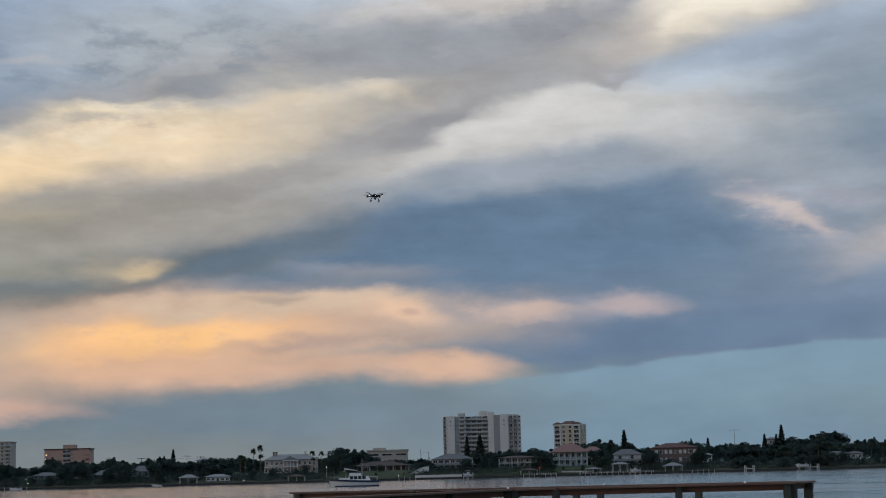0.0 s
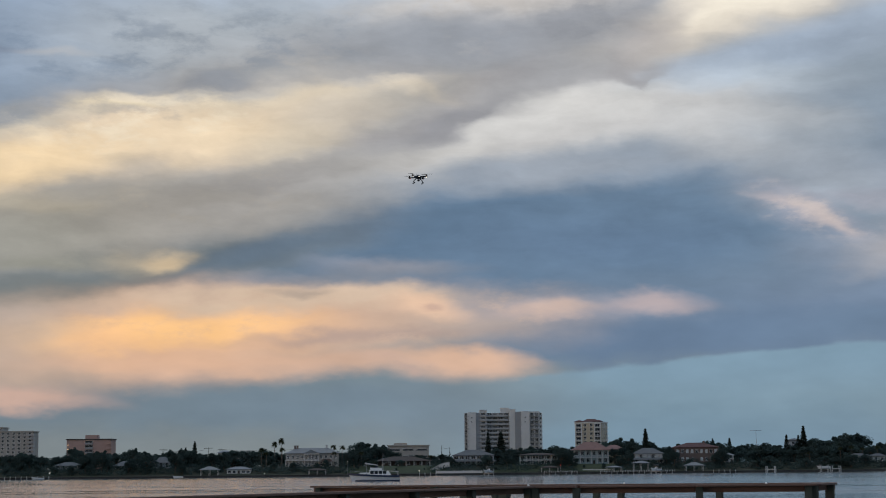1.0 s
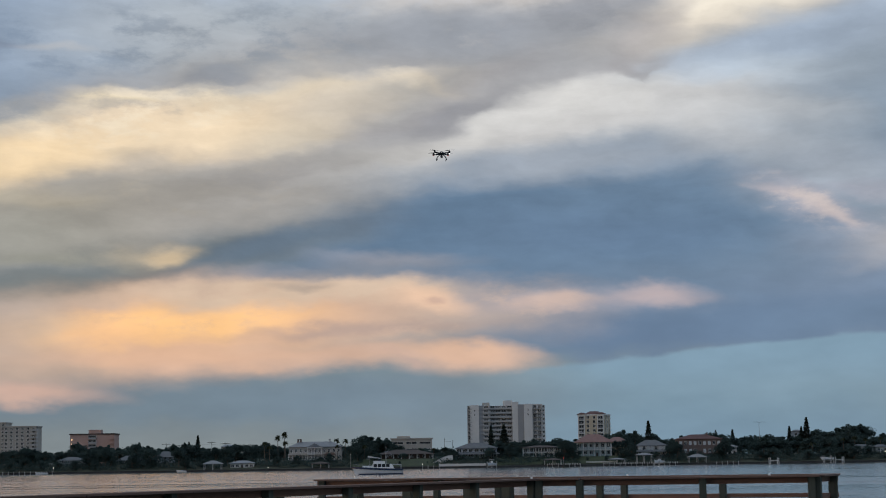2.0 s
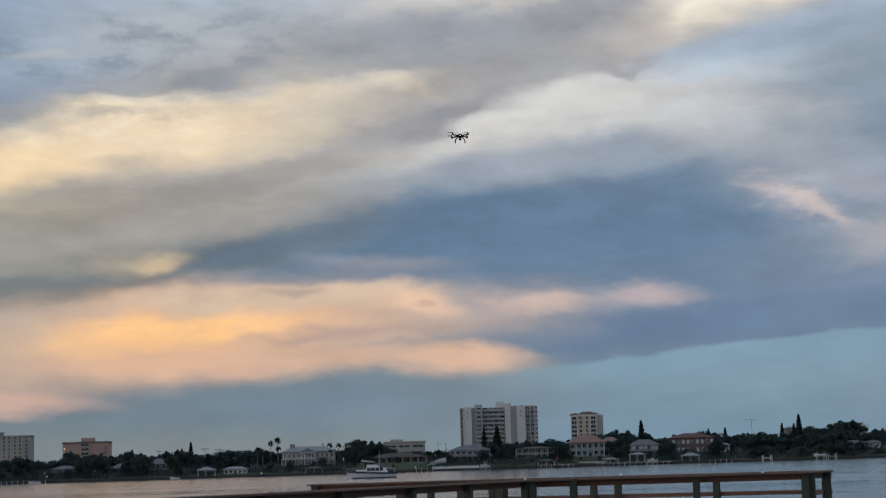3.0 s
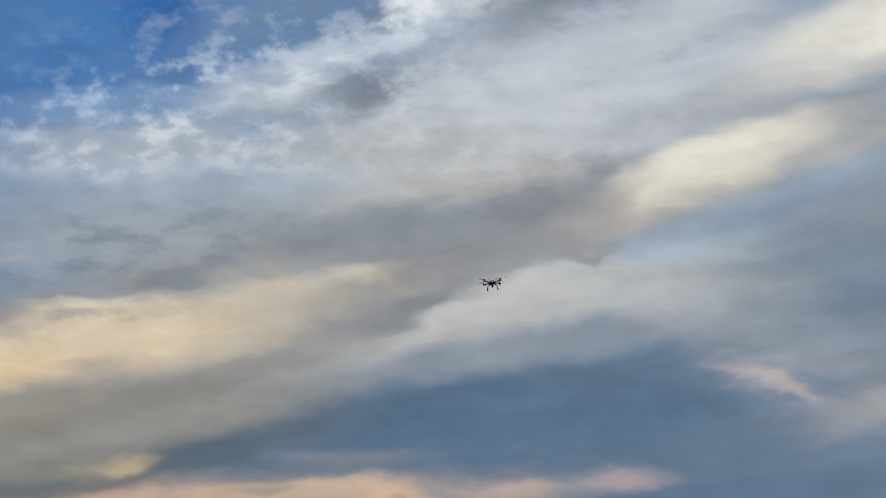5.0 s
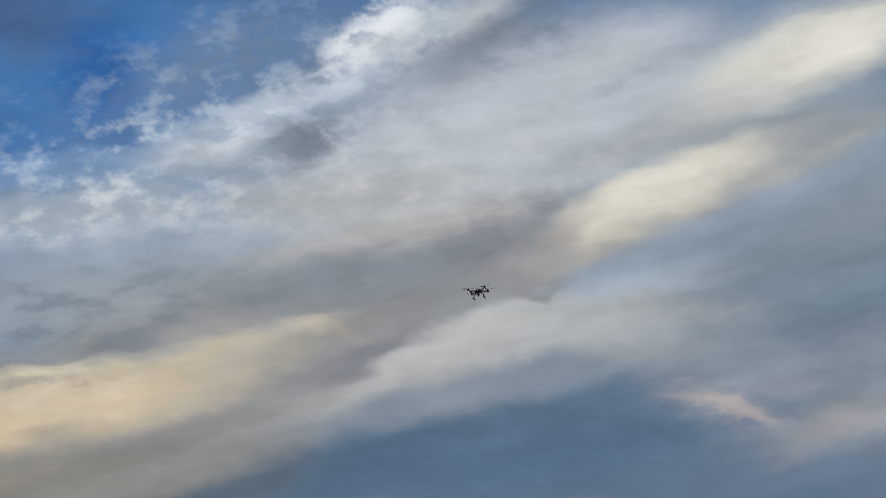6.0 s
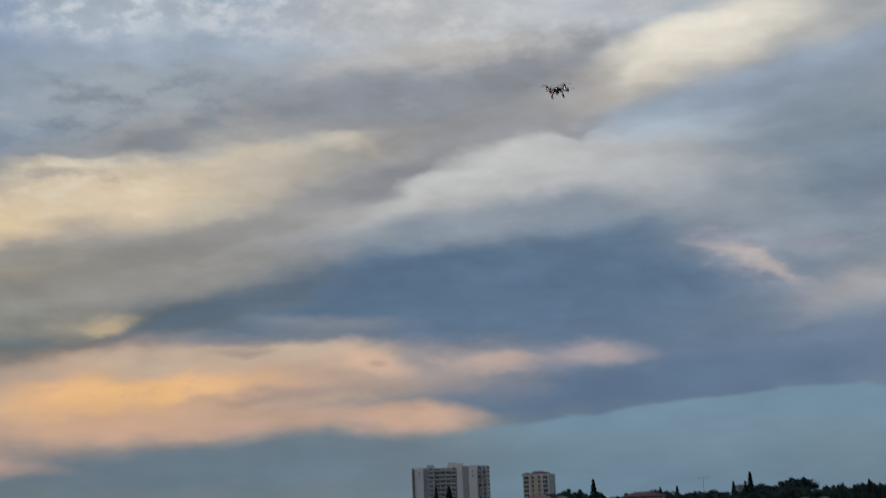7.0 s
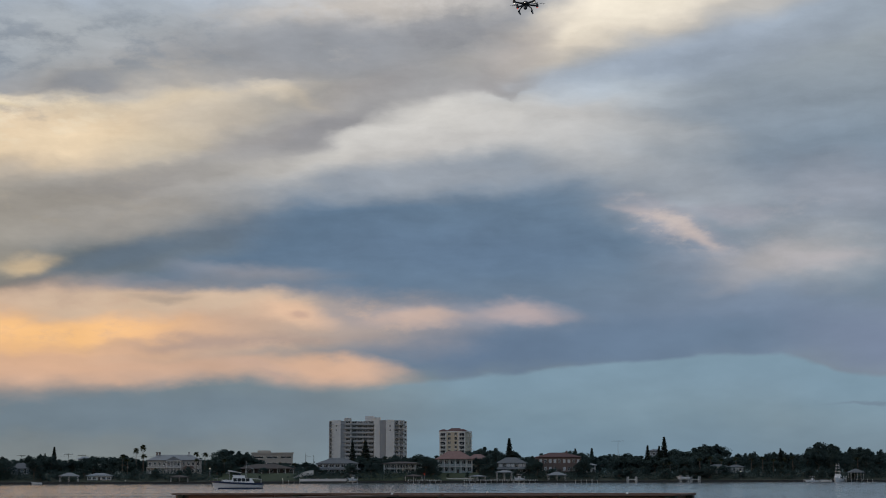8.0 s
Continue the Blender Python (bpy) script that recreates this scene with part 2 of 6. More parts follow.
sky = cloud(sky, -14.86, 11.62, 2.16, 0.50, 3, 0.8, (0.262, 0.283, 0.296), 0.9)
sky = cloud(sky, -8.08, 13.00, 1.48, 0.42, 10, 0.8, (0.296, 0.296, 0.305), 0.9)
sky = cloud(sky, -1.64, 13.06, 1.97, 0.29, 8, 0.8, (0.578, 0.533, 0.468), 0.8)
sky = cloud(sky, 5.59, 12.25, 6.49, 1.35, 9, 0.6, (0.591, 0.591, 0.591), 1.0)
sky = cloud(sky, 0.90, 10.95, 6.66, 0.69, 8, 0.8, (0.539, 0.533, 0.527), 0.95)
sky = cloud(sky, 4.62, 12.46, 3.35, 0.77, 9, 0.8, (0.658, 0.651, 0.638), 0.9)
sky = cloud(sky, 9.99, 11.54, 4.12, 1.35, -12, 0.7, (0.527, 0.533, 0.539), 0.9)
sky = cloud(sky, 3.81, 10.19, 7.03, 0.69, 4, 0.9, (0.392, 0.423, 0.468), 0.7)
sky = cloud(sky, 9.46, 13.35, 3.75, 0.54, 6, 0.8, (0.456, 0.539, 0.631), 0.9)
sky = cloud(sky, 6.58, 13.21, 0.79, 0.27, -27, 0.8, (0.352, 0.352, 0.366), 0.7)
sky = cloud(sky, 13.37, 11.95, 3.34, 1.83, 2, 0.8, (0.246, 0.301, 0.366), 0.9)
sky = cloud(sky, 12.33, 14.14, 4.76, 0.69, 14, 0.9, (0.305, 0.371, 0.462), 0.9)
sky = cloud(sky, 13.28, 9.34, 3.31, 1.06, -2, 0.9, (0.362, 0.398, 0.448), 0.8)
sky = cloud(sky, 13.94, 7.08, 2.32, 0.87, -7, 0.9, (0.262, 0.312, 0.400), 0.6)
sky = cloud(sky, 17.06, 7.55, 2.91, 1.15, 2, 0.9, (0.370, 0.388, 0.418), 0.85)
sky = cloud(sky, 18.23, 9.57, 2.73, 1.15, -3, 0.9, (0.332, 0.356, 0.413), 0.7)
sky = cloud(sky, 9.90, 15.29, 4.58, 0.85, 16, 0.6, (0.745, 0.665, 0.552), 0.95)
sky = cloud(sky, 12.15, 15.93, 3.40, 0.92, 12, 0.8, (0.807, 0.73, 0.604), 0.9)
sky = cloud(sky, 14.16, 16.37, 4.61, 0.96, 11, 0.9, (0.445, 0.429, 0.413), 0.8)
sky = cloud(sky, 11.62, 16.05, 3.20, 0.81, 14, 0.9, (0.922, 0.847, 0.716), 0.97)
sky = cloud(sky, 17.55, 19.52, 4.08, 1.15, 8, 0.8, (0.896, 0.839, 0.716), 0.97)
sky = cloud(sky, 13.08, 18.01, 6.47, 0.62, 9, 0.9, (0.423, 0.429, 0.451), 0.85)
sky = cloud(sky, 16.73, 14.53, 4.37, 0.58, 13, 0.9, (0.287, 0.352, 0.456), 0.4)
sky = cloud(sky, 6.88, 14.66, 1.79, 1.15, 29, 0.95, (0.27, 0.279, 0.309), 0.7)
sky = cloud(sky, 0.69, 14.81, 5.57, 1.00, 3, 0.95, (0.287, 0.309, 0.352), 0.6)
sky = cloud(sky, 7.37, 14.27, 2.38, 0.58, 38, 0.8, (0.402, 0.381, 0.381), 0.6)
sky = cloud(sky, 12.33, 8.54, 2.14, 0.58, -27, 0.9, (0.402, 0.392, 0.445), 0.7)
sky = cloud(sky, 11.42, 8.89, 1.07, 0.17, -16, 0.95, (0.503, 0.456, 0.474), 0.65)
sky = cloud(sky, 12.51, 8.44, 1.01, 0.27, -33, 0.95, (0.565, 0.497, 0.479), 0.75)
sky = cloud(sky, 13.20, 8.00, 0.82, 0.29, -29, 0.95, (0.552, 0.479, 0.468), 0.7)
sky = wisps(sky, 12.33, 8.48, 2.14, 0.65, -29, FLECKS, 0.45, 0.7, (0.631, 0.552, 0.521), 0.45)
sky = cloud(sky, 14.29, 8.81, 1.36, 0.27, -8, 0.9, (0.371, 0.381, 0.445), 0.6)
sky = cloud(sky, -3.76, 5.04, 8.30, 1.27, 1, 0.7, (0.515, 0.397, 0.328), 0.95)
sky = cloud(sky, -9.47, 4.62, 7.72, 1.58, 4, 0.7, (0.73, 0.456, 0.296), 0.95)
sky = cloud(sky, -14.26, 3.62, 3.85, 1.15, 1, 0.8, (0.50, 0.375, 0.30), 0.9)
sky = cloud(sky, -14.22, 2.45, 3.0, 0.40, -3, 0.8, (0.60, 0.40, 0.32), 0.85)
sky = cloud(sky, -9.10, 4.85, 4.63, 0.58, 3, 0.8, (0.991, 0.584, 0.262), 0.95)
sky = cloud(sky, -12.08, 4.40, 2.31, 0.50, 3, 0.9, (0.922, 0.539, 0.27), 0.8)
sky = cloud(sky, -6.64, 5.79, 5.22, 0.46, 2, 0.8, (0.617, 0.479, 0.361), 0.85)
sky = cloud(sky, -2.61, 6.00, 3.09, 0.42, 0, 0.8, (0.658, 0.503, 0.381), 0.85)
sky = cloud(sky, -0.39, 5.57, 1.45, 0.46, -6, 0.7, (0.791, 0.539, 0.381), 0.9)
sky = cloud(sky, -0.29, 5.52, 0.54, 0.17, 5, 0.7, (0.552, 0.381, 0.305), 0.8)
sky = cloud(sky, 4.72, 5.48, 3.67, 0.46, 0, 0.9, (0.352, 0.342, 0.392), 0.6)
sky = cloud(sky, 3.56, 5.40, 1.45, 0.33, 1, 0.9, (0.604, 0.456, 0.392), 0.85)
sky = cloud(sky, 7.19, 5.58, 1.55, 0.35, 1, 0.9, (0.503, 0.413, 0.413), 0.8)
sky = cloud(sky, 0.67, 3.60, 2.41, 0.46, -4, 0.7, (0.716, 0.468, 0.332), 0.95)
sky = cloud(sky, -4.13, 3.70, 5.01, 0.42, 0, 0.8, (0.617, 0.413, 0.305), 0.85)
sky = cloud(sky, -9.26, 3.67, 4.43, 0.46, 0, 0.8, (0.73, 0.456, 0.305), 0.8)
sky = cloud(sky, -2.99, 4.56, 4.44, 0.23, 1, 0.9, (0.413, 0.314, 0.279), 0.7)
sky = cloud(sky, -1.10, 3.24, 0.5, 0.12, -20, 0.9, (0.305, 0.27, 0.296), 0.6)
sky = cloud(sky, -1.6, 3.62, 1.3, 0.22, -6, 0.9, (0.56, 0.40, 0.33), 0.7)
sky = cloud(sky, -1.83, 6.96, 2.52, 0.31, -2, 0.9, (0.323, 0.314, 0.342), 0.6)
sky = cloud(sky, -3.77, 6.57, 3.48, 0.31, 3, 0.9, (0.223, 0.246, 0.287), 0.6)
sky = cloud(sky, -4.92, 5.99, 1.16, 0.15, 2, 0.8, (0.381, 0.314, 0.27), 0.6)
sky = cloud(sky, 18.71, 2.51, 1.15, 0.08, -1, 0.7, (0.162, 0.216, 0.287), 0.6)
sky = cloud(sky, 0.29, 11.67, 3.73, 0.50, 18, 0.8, (0.262, 0.27, 0.301), 0.85)
sky = cloud(sky, -4.55, 10.16, 4.30, 0.42, 8, 0.8, (0.275, 0.266, 0.262), 0.75)
sky = cloud(sky, -10.23, 12.53, 2.36, 0.25, 3, 0.6, (0.745, 0.665, 0.539), 0.85)
sky = cloud(sky, -7.76, 12.76, 2.56, 0.21, 4, 0.7, (0.658, 0.61, 0.527), 0.8)
sky = cloud(sky, -11.37, 12.06, 1.57, 0.17, 0, 0.8, (0.381, 0.356, 0.332), 0.6)
sky = cloud(sky, -7.81, 13.24, 1.15, 0.35, 9, 0.8, (0.262, 0.287, 0.323), 0.85)
sky = cloud(sky, -2.09, 13.18, 1.68, 0.17, 6, 0.7, (0.617, 0.571, 0.503), 0.85)
sky = cloud(sky, -3.77, 12.13, 1.77, 0.50, 2, 0.8, (0.578, 0.527, 0.456), 0.5)
sky = cloud(sky, -0.16, 14.42, 4.76, 0.77, 3, 0.95, (0.254, 0.283, 0.328), 0.45)
sky = cloud(sky, 16.73, 19.40, 4.20, 1.35, 8, 0.95, (0.8, 0.765, 0.69), 0.75)
sky = cloud(sky, 18.56, 19.68, 2.20, 0.70, 12, 0.95, (0.93, 0.87, 0.76), 0.80)
sky = cloud(sky, 11.71, 16.03, 3.20, 0.95, 14, 0.95, (0.84, 0.78, 0.67), 0.60)
sky = cloud(sky, 10.95, 20.78, 2.60, 0.80, 10, 0.95, (0.62, 0.64, 0.67), 0.60)
sky = cloud(sky, 2.52, 22.39, 2.20, 1.00, 25, 0.90, (0.72, 0.75, 0.79), 0.60)
sky = cloud(sky, 6.38, 23.03, 1.60, 0.70, 20, 0.90, (0.8, 0.8, 0.79), 0.60)
sky = cloud(sky, 5.93, 21.57, 1.80, 0.80, 25, 0.95, (0.27, 0.3, 0.345), 0.60)
sky = cloud(sky, -7.88, 22.54, 1.60, 1.40, 60, 0.95, (0.035, 0.14, 0.4), 0.70)
sky = cloud(sky, -0.05, 21.72, 1.20, 0.90, 40, 0.95, (0.16, 0.22, 0.34), 0.55)
sky = cloud(sky, 7.71, 12.56, 5.00, 0.90, 3, 0.95, (0.6, 0.6, 0.6), 0.35)
sky = cloud(sky, 11.00, 13.12, 2.60, 0.60, 0, 0.95, (0.45, 0.525, 0.6), 0.45)
sky = cloud(sky, 11.69, 11.76, 2.60, 0.60, -10, 0.95, (0.55, 0.545, 0.535), 0.40)
sky = cloud(sky, 15.93, 7.40, 2.00, 0.50, 4, 0.95, (0.455, 0.43, 0.435), 0.60)
sky = cloud(sky, 14.42, 6.68, 1.20, 0.40, 10, 0.95, (0.4, 0.395, 0.42), 0.50)
sky = cloud(sky, -2.31, 10.59, 2.60, 0.60, 14, 0.95, (0.43, 0.42, 0.4), 0.50)
sky = rim(sky, ORANGE_RIM, 0.26, 0.9, 3.0, (0.66, 0.44, 0.33), 0.6)
sky = cloud(sky, -13.76, 4.97, 2.00, 1.00, 5, 0.95, (0.46, 0.39, 0.33), 0.60)
sky = rim(sky, GOLD_RIM, 0.30, 1.1, 3.0, (0.315, 0.325, 0.355), 0.45, ANGLES)
sky = rim(sky, GOLD_RIM, 0.22, -0.6, 3.0, (0.80, 0.68, 0.51), 0.4, ANGLES)
sky = rim(sky, CREAM_RIM, 0.4, -1.1, 3.0, (0.365, 0.435, 0.535), 0.55)
sky = rim(sky, CREAM_RIM, 0.4, 1.1, 3.0, (0.56, 0.52, 0.47), 0.5)
sky = rim(sky, WHITE_RIM, 0.34, 1.7, 4.0, (0.275, 0.275, 0.29), 0.62, SWELL)
sky = rim(sky, WHITE_RIM, 0.30, -1.7, 4.0, (0.61, 0.60, 0.575), 0.55, SWELL)
sky = rim(sky, NOTCH_RIM, 0.12, 0.8, 1.2, (0.33, 0.325, 0.335), 0.5, SWELL)
sky = wisps(sky, -3.15, 19.74, 9.80, 3.85, 4, PUFFS, 0.5, 0.3, (0.287, 0.332, 0.402), 0.25)
sky = wisps(sky, -3.15, 19.74, 9.80, 3.85, 4, PUFFS, 0.5, 0.72, (0.73, 0.753, 0.791), 0.25)
sky = wisps(sky, -3.12, 20.02, 8.19, 1.54, 8, PUFFS, 0.47, 0.7, (0.807, 0.847, 0.888), 0.7)
sky = wisps(sky, -6.61, 19.07, 6.71, 1.15, 6, TATTERS, 0.48, 0.66, (0.188, 0.305, 0.515), 0.55)
sky = wisps(sky, -9.16, 19.06, 5.70, 1.15, 2, PUFFS, 0.44, 0.7, (0.515, 0.617, 0.745), 0.5)
sky = wisps(sky, -0.20, 20.59, 4.11, 1.35, 15, PUFFS, 0.5, 0.7, (0.188, 0.262, 0.413), 0.5)
sky = wisps(sky, 2.95, 22.44, 3.12, 1.35, 12, PUFFS, 0.4, 0.6, (0.855, 0.871, 0.888), 0.8)
sky = wisps(sky, -6.76, 17.47, 7.66, 1.15, -2, PUFFS, 0.44, 0.7, (0.687, 0.708, 0.738), 0.6)
sky = wisps(sky, -5.90, 16.16, 8.41, 0.96, -1, PUFFS, 0.5, 0.7, (0.287, 0.342, 0.423), 0.55)
sky = wisps(sky, -3.68, 22.25, 5.82, 1.92, 17, PUFFS, 0.46, 0.7, (0.305, 0.392, 0.539), 0.55)
sky = wisps(sky, -8.77, 23.88, 4.21, 1.73, -3, TATTERS, 0.46, 0.7, (0.107, 0.168, 0.305), 0.5)
sky = wisps(sky, 6.43, 22.07, 4.56, 1.54, 11, PUFFS, 0.44, 0.64, (0.195, 0.231, 0.301), 0.65)
sky = wisps(sky, -0.37, 19.27, 2.24, 0.96, 13, FLECKS, 0.4, 0.66, (0.188, 0.216, 0.27), 0.45)
sky = wisps(sky, 2.21, 17.24, 8.05, 1.73, 1, PUFFS, 0.46, 0.72, (0.687, 0.665, 0.644), 0.55)
sky = wisps(sky, 8.61, 19.05, 5.29, 2.31, 7, TATTERS, 0.46, 0.7, (0.552, 0.565, 0.597), 0.6)
sky = wisps(sky, -7.04, 14.36, 7.54, 1.54, -1, TATTERS, 0.46, 0.66, (0.216, 0.254, 0.305), 0.6)
sky = wisps(sky, 11.88, 20.24, 5.33, 1.35, 5, TATTERS, 0.48, 0.72, (0.342, 0.371, 0.423), 0.45)
sky = wisps(sky, -9.41, 11.74, 7.07, 1.35, 6, TATTERS, 0.5, 0.72, (0.871, 0.73, 0.527), 0.45)
sky = wisps(sky, -11.13, 12.15, 5.11, 0.50, 5, FLECKS, 0.46, 0.7, (0.381, 0.361, 0.342), 0.4)
sky = wisps(sky, -1.05, 13.48, 5.14, 1.15, 12, TATTERS, 0.48, 0.72, (0.503, 0.479, 0.456), 0.4)
sky = wisps(sky, -3.18, 5.23, 8.11, 1.15, 1, TATTERS, 0.48, 0.72, (0.776, 0.539, 0.381), 0.4)
sky = wisps(sky, -7.59, 5.40, 7.72, 0.96, 2, TATTERS, 0.5, 0.72, (0.456, 0.342, 0.279), 0.35)
sky = wisps(sky, -14.56, 13.86, 4.55, 2.11, 3, TATTERS, 0.48, 0.7, (0.175, 0.238, 0.332), 0.5)
sky = cloud(sky, -14.93, 14.02, 1.19, 0.17, -1, 0.9, (0.195, 0.238, 0.314), 0.7)
sky = cloud(sky, -13.16, 14.01, 1.19, 0.17, 1, 0.9, (0.445, 0.456, 0.474), 0.6)
sky = wisps(sky, -13.26, 7.38, 5.04, 1.35, 6, TATTERS, 0.48, 0.7, (0.195, 0.209, 0.209), 0.4)
sky = cloud(sky, 17.69, 7.25, 1.45, 0.31, 6, 0.95, (0.479, 0.456, 0.479), 0.6)
sky = wisps(sky, 17.25, 7.73, 3.30, 1.54, -12, TATTERS, 0.46, 0.7, (0.456, 0.445, 0.479), 0.4)
sky = wisps(sky, -10.69, 9.15, 6.43, 1.54, 8, TATTERS, 0.5, 0.7, (0.434, 0.381, 0.305), 0.35)

sky = wisps(sky, -2.06, 20.40, 4.20, 0.55, 22, TATTERS, 0.44, 0.62, (0.86, 0.88, 0.9), 0.75)
sky = wisps(sky, 1.94, 22.65, 1.80, 0.90, 30, PUFFS, 0.4, 0.6, (0.9, 0.91, 0.92), 0.70)
sky = wisps(sky, -3.21, 22.78, 2.60, 1.30, 20, FLECKS, 0.46, 0.62, (0.2, 0.26, 0.37), 0.50)
sky = wisps(sky, -8.69, 17.71, 4.00, 0.90, 10, PUFFS, 0.45, 0.62, (0.7, 0.72, 0.74), 0.50)
sky = wisps(sky, 5.14, 15.11, 4.00, 0.90, 16, TATTERS, 0.46, 0.62, (0.25, 0.265, 0.3), 0.50)
sky = wisps(sky, -9.72, 11.77, 4.00, 0.80, 8, TATTERS, 0.46, 0.62, (0.83, 0.73, 0.57), 0.50)

# streaks and fine grain in the vapour
grain = sky_noise(slanted, 20.0, 5.0, 0.5).outputs["Fac"]
fine = sky_noise(slanted, 60.0, 4.0, 0.5).outputs["Fac"]
thin = smooth_step(el, 12.5, 17.0, 0.10)  # gain that brightens the sky higher up, to offset the lowered exposure there
drawn = wn.new("ShaderNodeMapping")  # streaks drawn out along the slant of the banks
drawn.inputs["Rotation"].default_value = (0, 0, radians(-13))
drawn.inputs["Scale"].default_value = (0.22, 1.15, 1)
wl.new(ANGLES, drawn.inputs["Vector"])
streak = sky_math("SUBTRACT", sky_noise(drawn.outputs[0], 1.0, 7.0, 0.62).outputs["Fac"], 0.5)
lumps = sky_math("SUBTRACT", PUFFS, 0.5)
torn = sky_math("MULTIPLY", sky_math("MULTIPLY_ADD", streak, 0.42, sky_math("MULTIPLY", lumps, 0.22)), smooth_step(el, 3.6, 8.5))
thin = sky_math("ADD", thin, torn)
light = sky_math("ADD", sky_math("MULTIPLY_ADD", grain, 0.32, thin), sky_math("MULTIPLY_ADD", fine, 0.08, 0.815))
sky = sky_vec("MULTIPLY", sky, None)
wl.new(light, wn[-1].inputs[1])
back = wn.new("ShaderNodeBackground")
wl.new(sky, back.inputs[0])
wl.new(back.outputs[0], wn.new("ShaderNodeOutputWorld").inputs[0])

sun = new("sun", bpy.data.lights.new("sun", "SUN"))
sun.data.energy, sun.data.angle, sun.data.color = 0.22, radians(14), (1.0, 0.74, 0.55)
a_, e_ = radians(SUN_AZIMUTH), radians(SUN_ELEVATION)
sun.matrix_world = look((0, 0, 60), (-math.sin(a_) * 100, -math.cos(a_) * 100, 60 - 100 * math.tan(e_)))

# ---- materials ----
def material(name, colour, rough=0.8, spread=0.15, scale=1.0, bump=0.0, metal=0.0, stretch=(1, 1, 1), emit=0.0, vary=0.0):
    """Base colour with stains at two sizes, optional relief, and a little change from object to object."""
    m = bpy.data.materials.new(name)
    m.use_nodes = True
    n, l = m.node_tree.nodes, m.node_tree.links
    b = n["Principled BSDF"]
    b.inputs["Roughness"].default_value, b.inputs["Metallic"].default_value = rough, metal
    tc, mp = n.new("ShaderNodeTexCoord"), n.new("ShaderNodeMapping")
    mp.inputs["Scale"].default_value = stretch
    l.new(tc.outputs["Object"], mp.inputs["Vector"])
    fac = []
    for k, det in ((scale, 3.0), (scale * 7, 4.0)):
        t = n.new("ShaderNodeTexNoise")
        t.inputs["Scale"].default_value, t.inputs["Detail"].default_value = k, det
        l.new(mp.outputs[0], t.inputs["Vector"])
        fac.append(t.outputs["Fac"])
    add = n.new("ShaderNodeMath")
    add.operation = "ADD"
    l.new(fac[0], add.inputs[0]), l.new(fac[1], add.inputs[1])
    val = add.outputs[0]
    if vary:
        info, ma = n.new("ShaderNodeObjectInfo"), n.new("ShaderNodeMath")
        ma.operation = "MULTIPLY_ADD"
        l.new(info.outputs["Random"], ma.inputs[0])
        ma.inputs[1].default_value = vary
        l.new(val, ma.inputs[2])
        val = ma.outputs[0]
    rg = n.new("ShaderNodeMapRange")
    rg.inputs["From Min"].default_value, rg.inputs["From Max"].default_value = 0.55, 1.45 + vary
    rg.inputs["To Min"].default_value, rg.inputs["To Max"].default_value = 1 - spread, 1 + spread
    l.new(val, rg.inputs["Value"])
    mul = n.new("ShaderNodeVectorMath")
    mul.operation = "SCALE"
    mul.inputs[0].default_value = colour
    l.new(rg.outputs[0], mul.inputs["Scale"])
    l.new(mul.outputs[0], b.inputs["Base Color"])
    if bump:
        bp = n.new("ShaderNodeBump")
        bp.inputs["Strength"].default_value, bp.inputs["Distance"].default_value = 0.6, bump
        l.new(add.outputs[0], bp.inputs["Height"])
        l.new(bp.outputs[0], b.inputs["Normal"])
    if emit:
        b.inputs["Emission Color"].default_value, b.inputs["Emission Strength"].default_value = (*colour, 1), emit
    return m


WATER = material("water", (0.06, 0.09, 0.105), 0.1, 0.2, 0.05)
LAND = material("land", (0.032, 0.038, 0.024), 0.95, 0.4, 0.05)
SEAWALL_C = material("seawall_concrete", (0.06, 0.062, 0.06), 0.9, 0.35, 0.3)
WHITE_WALL = material("white_render", (0.62, 0.62, 0.60), 0.85, 0.08, 0.1)
PALE_WALL = material("pale_render", (0.46, 0.47, 0.46), 0.85, 0.1, 0.15)
GREY_WALL = material("grey_render", (0.30, 0.31, 0.32), 0.85, 0.08, 0.1)
CREAM_WALL = material("cream_render", (0.50, 0.44, 0.33), 0.85, 0.08, 0.1)
SALMON_WALL = material("salmon_render", (0.42, 0.285, 0.245), 0.85, 0.1, 0.1)
TAN_WALL = material("tan_brick", (0.165, 0.122, 0.105), 0.9, 0.15, 0.3)
BEIGE_WALL = material("beige_render", (0.37, 0.35, 0.315), 0.85, 0.1, 0.1)
BLUE_WALL = material("blue_boards", (0.30, 0.34, 0.38), 0.8, 0.1, 0.2, stretch=(1, 1, 4))
BROWN_WALL = material("brown_boards", (0.085, 0.066, 0.055), 0.85, 0.2, 0.2, stretch=(1, 1, 4))
TERRACOTTA = material("terracotta_tiles", (0.20, 0.122, 0.110), 0.85, 0.25, 0.6, 0.03)
SLATE = material("slate_shingles", (0.105, 0.118, 0.128), 0.8, 0.25, 0.6, 0.02)
PALE_ROOF = material("pale_metal_roof", (0.17, 0.19, 0.205), 0.5, 0.1, 0.3, stretch=(4, 1, 1))
DARK_ROOF = material("dark_roof_felt", (0.07, 0.06, 0.055), 0.9, 0.25, 0.5)
GLASS = material("window_glass", (0.03, 0.035, 0.04), 0.08, 0.2, 0.5)
# emission imitates the sunset reflected in glass, no lamp behind it
GLINT = material("sunset_glint_pane", (1.0, 0.62, 0.30), 0.4, 0.1, 0.5, emit=2.2)
LAMP = material("lamp_glow", (1.0, 0.92, 0.78), 0.4, 0.1, 0.5, emit=2.0)
RED_LAMP = material("red_glow", (1.0, 0.06, 0.03), 0.4, 0.1, 0.5, emit=0.7)
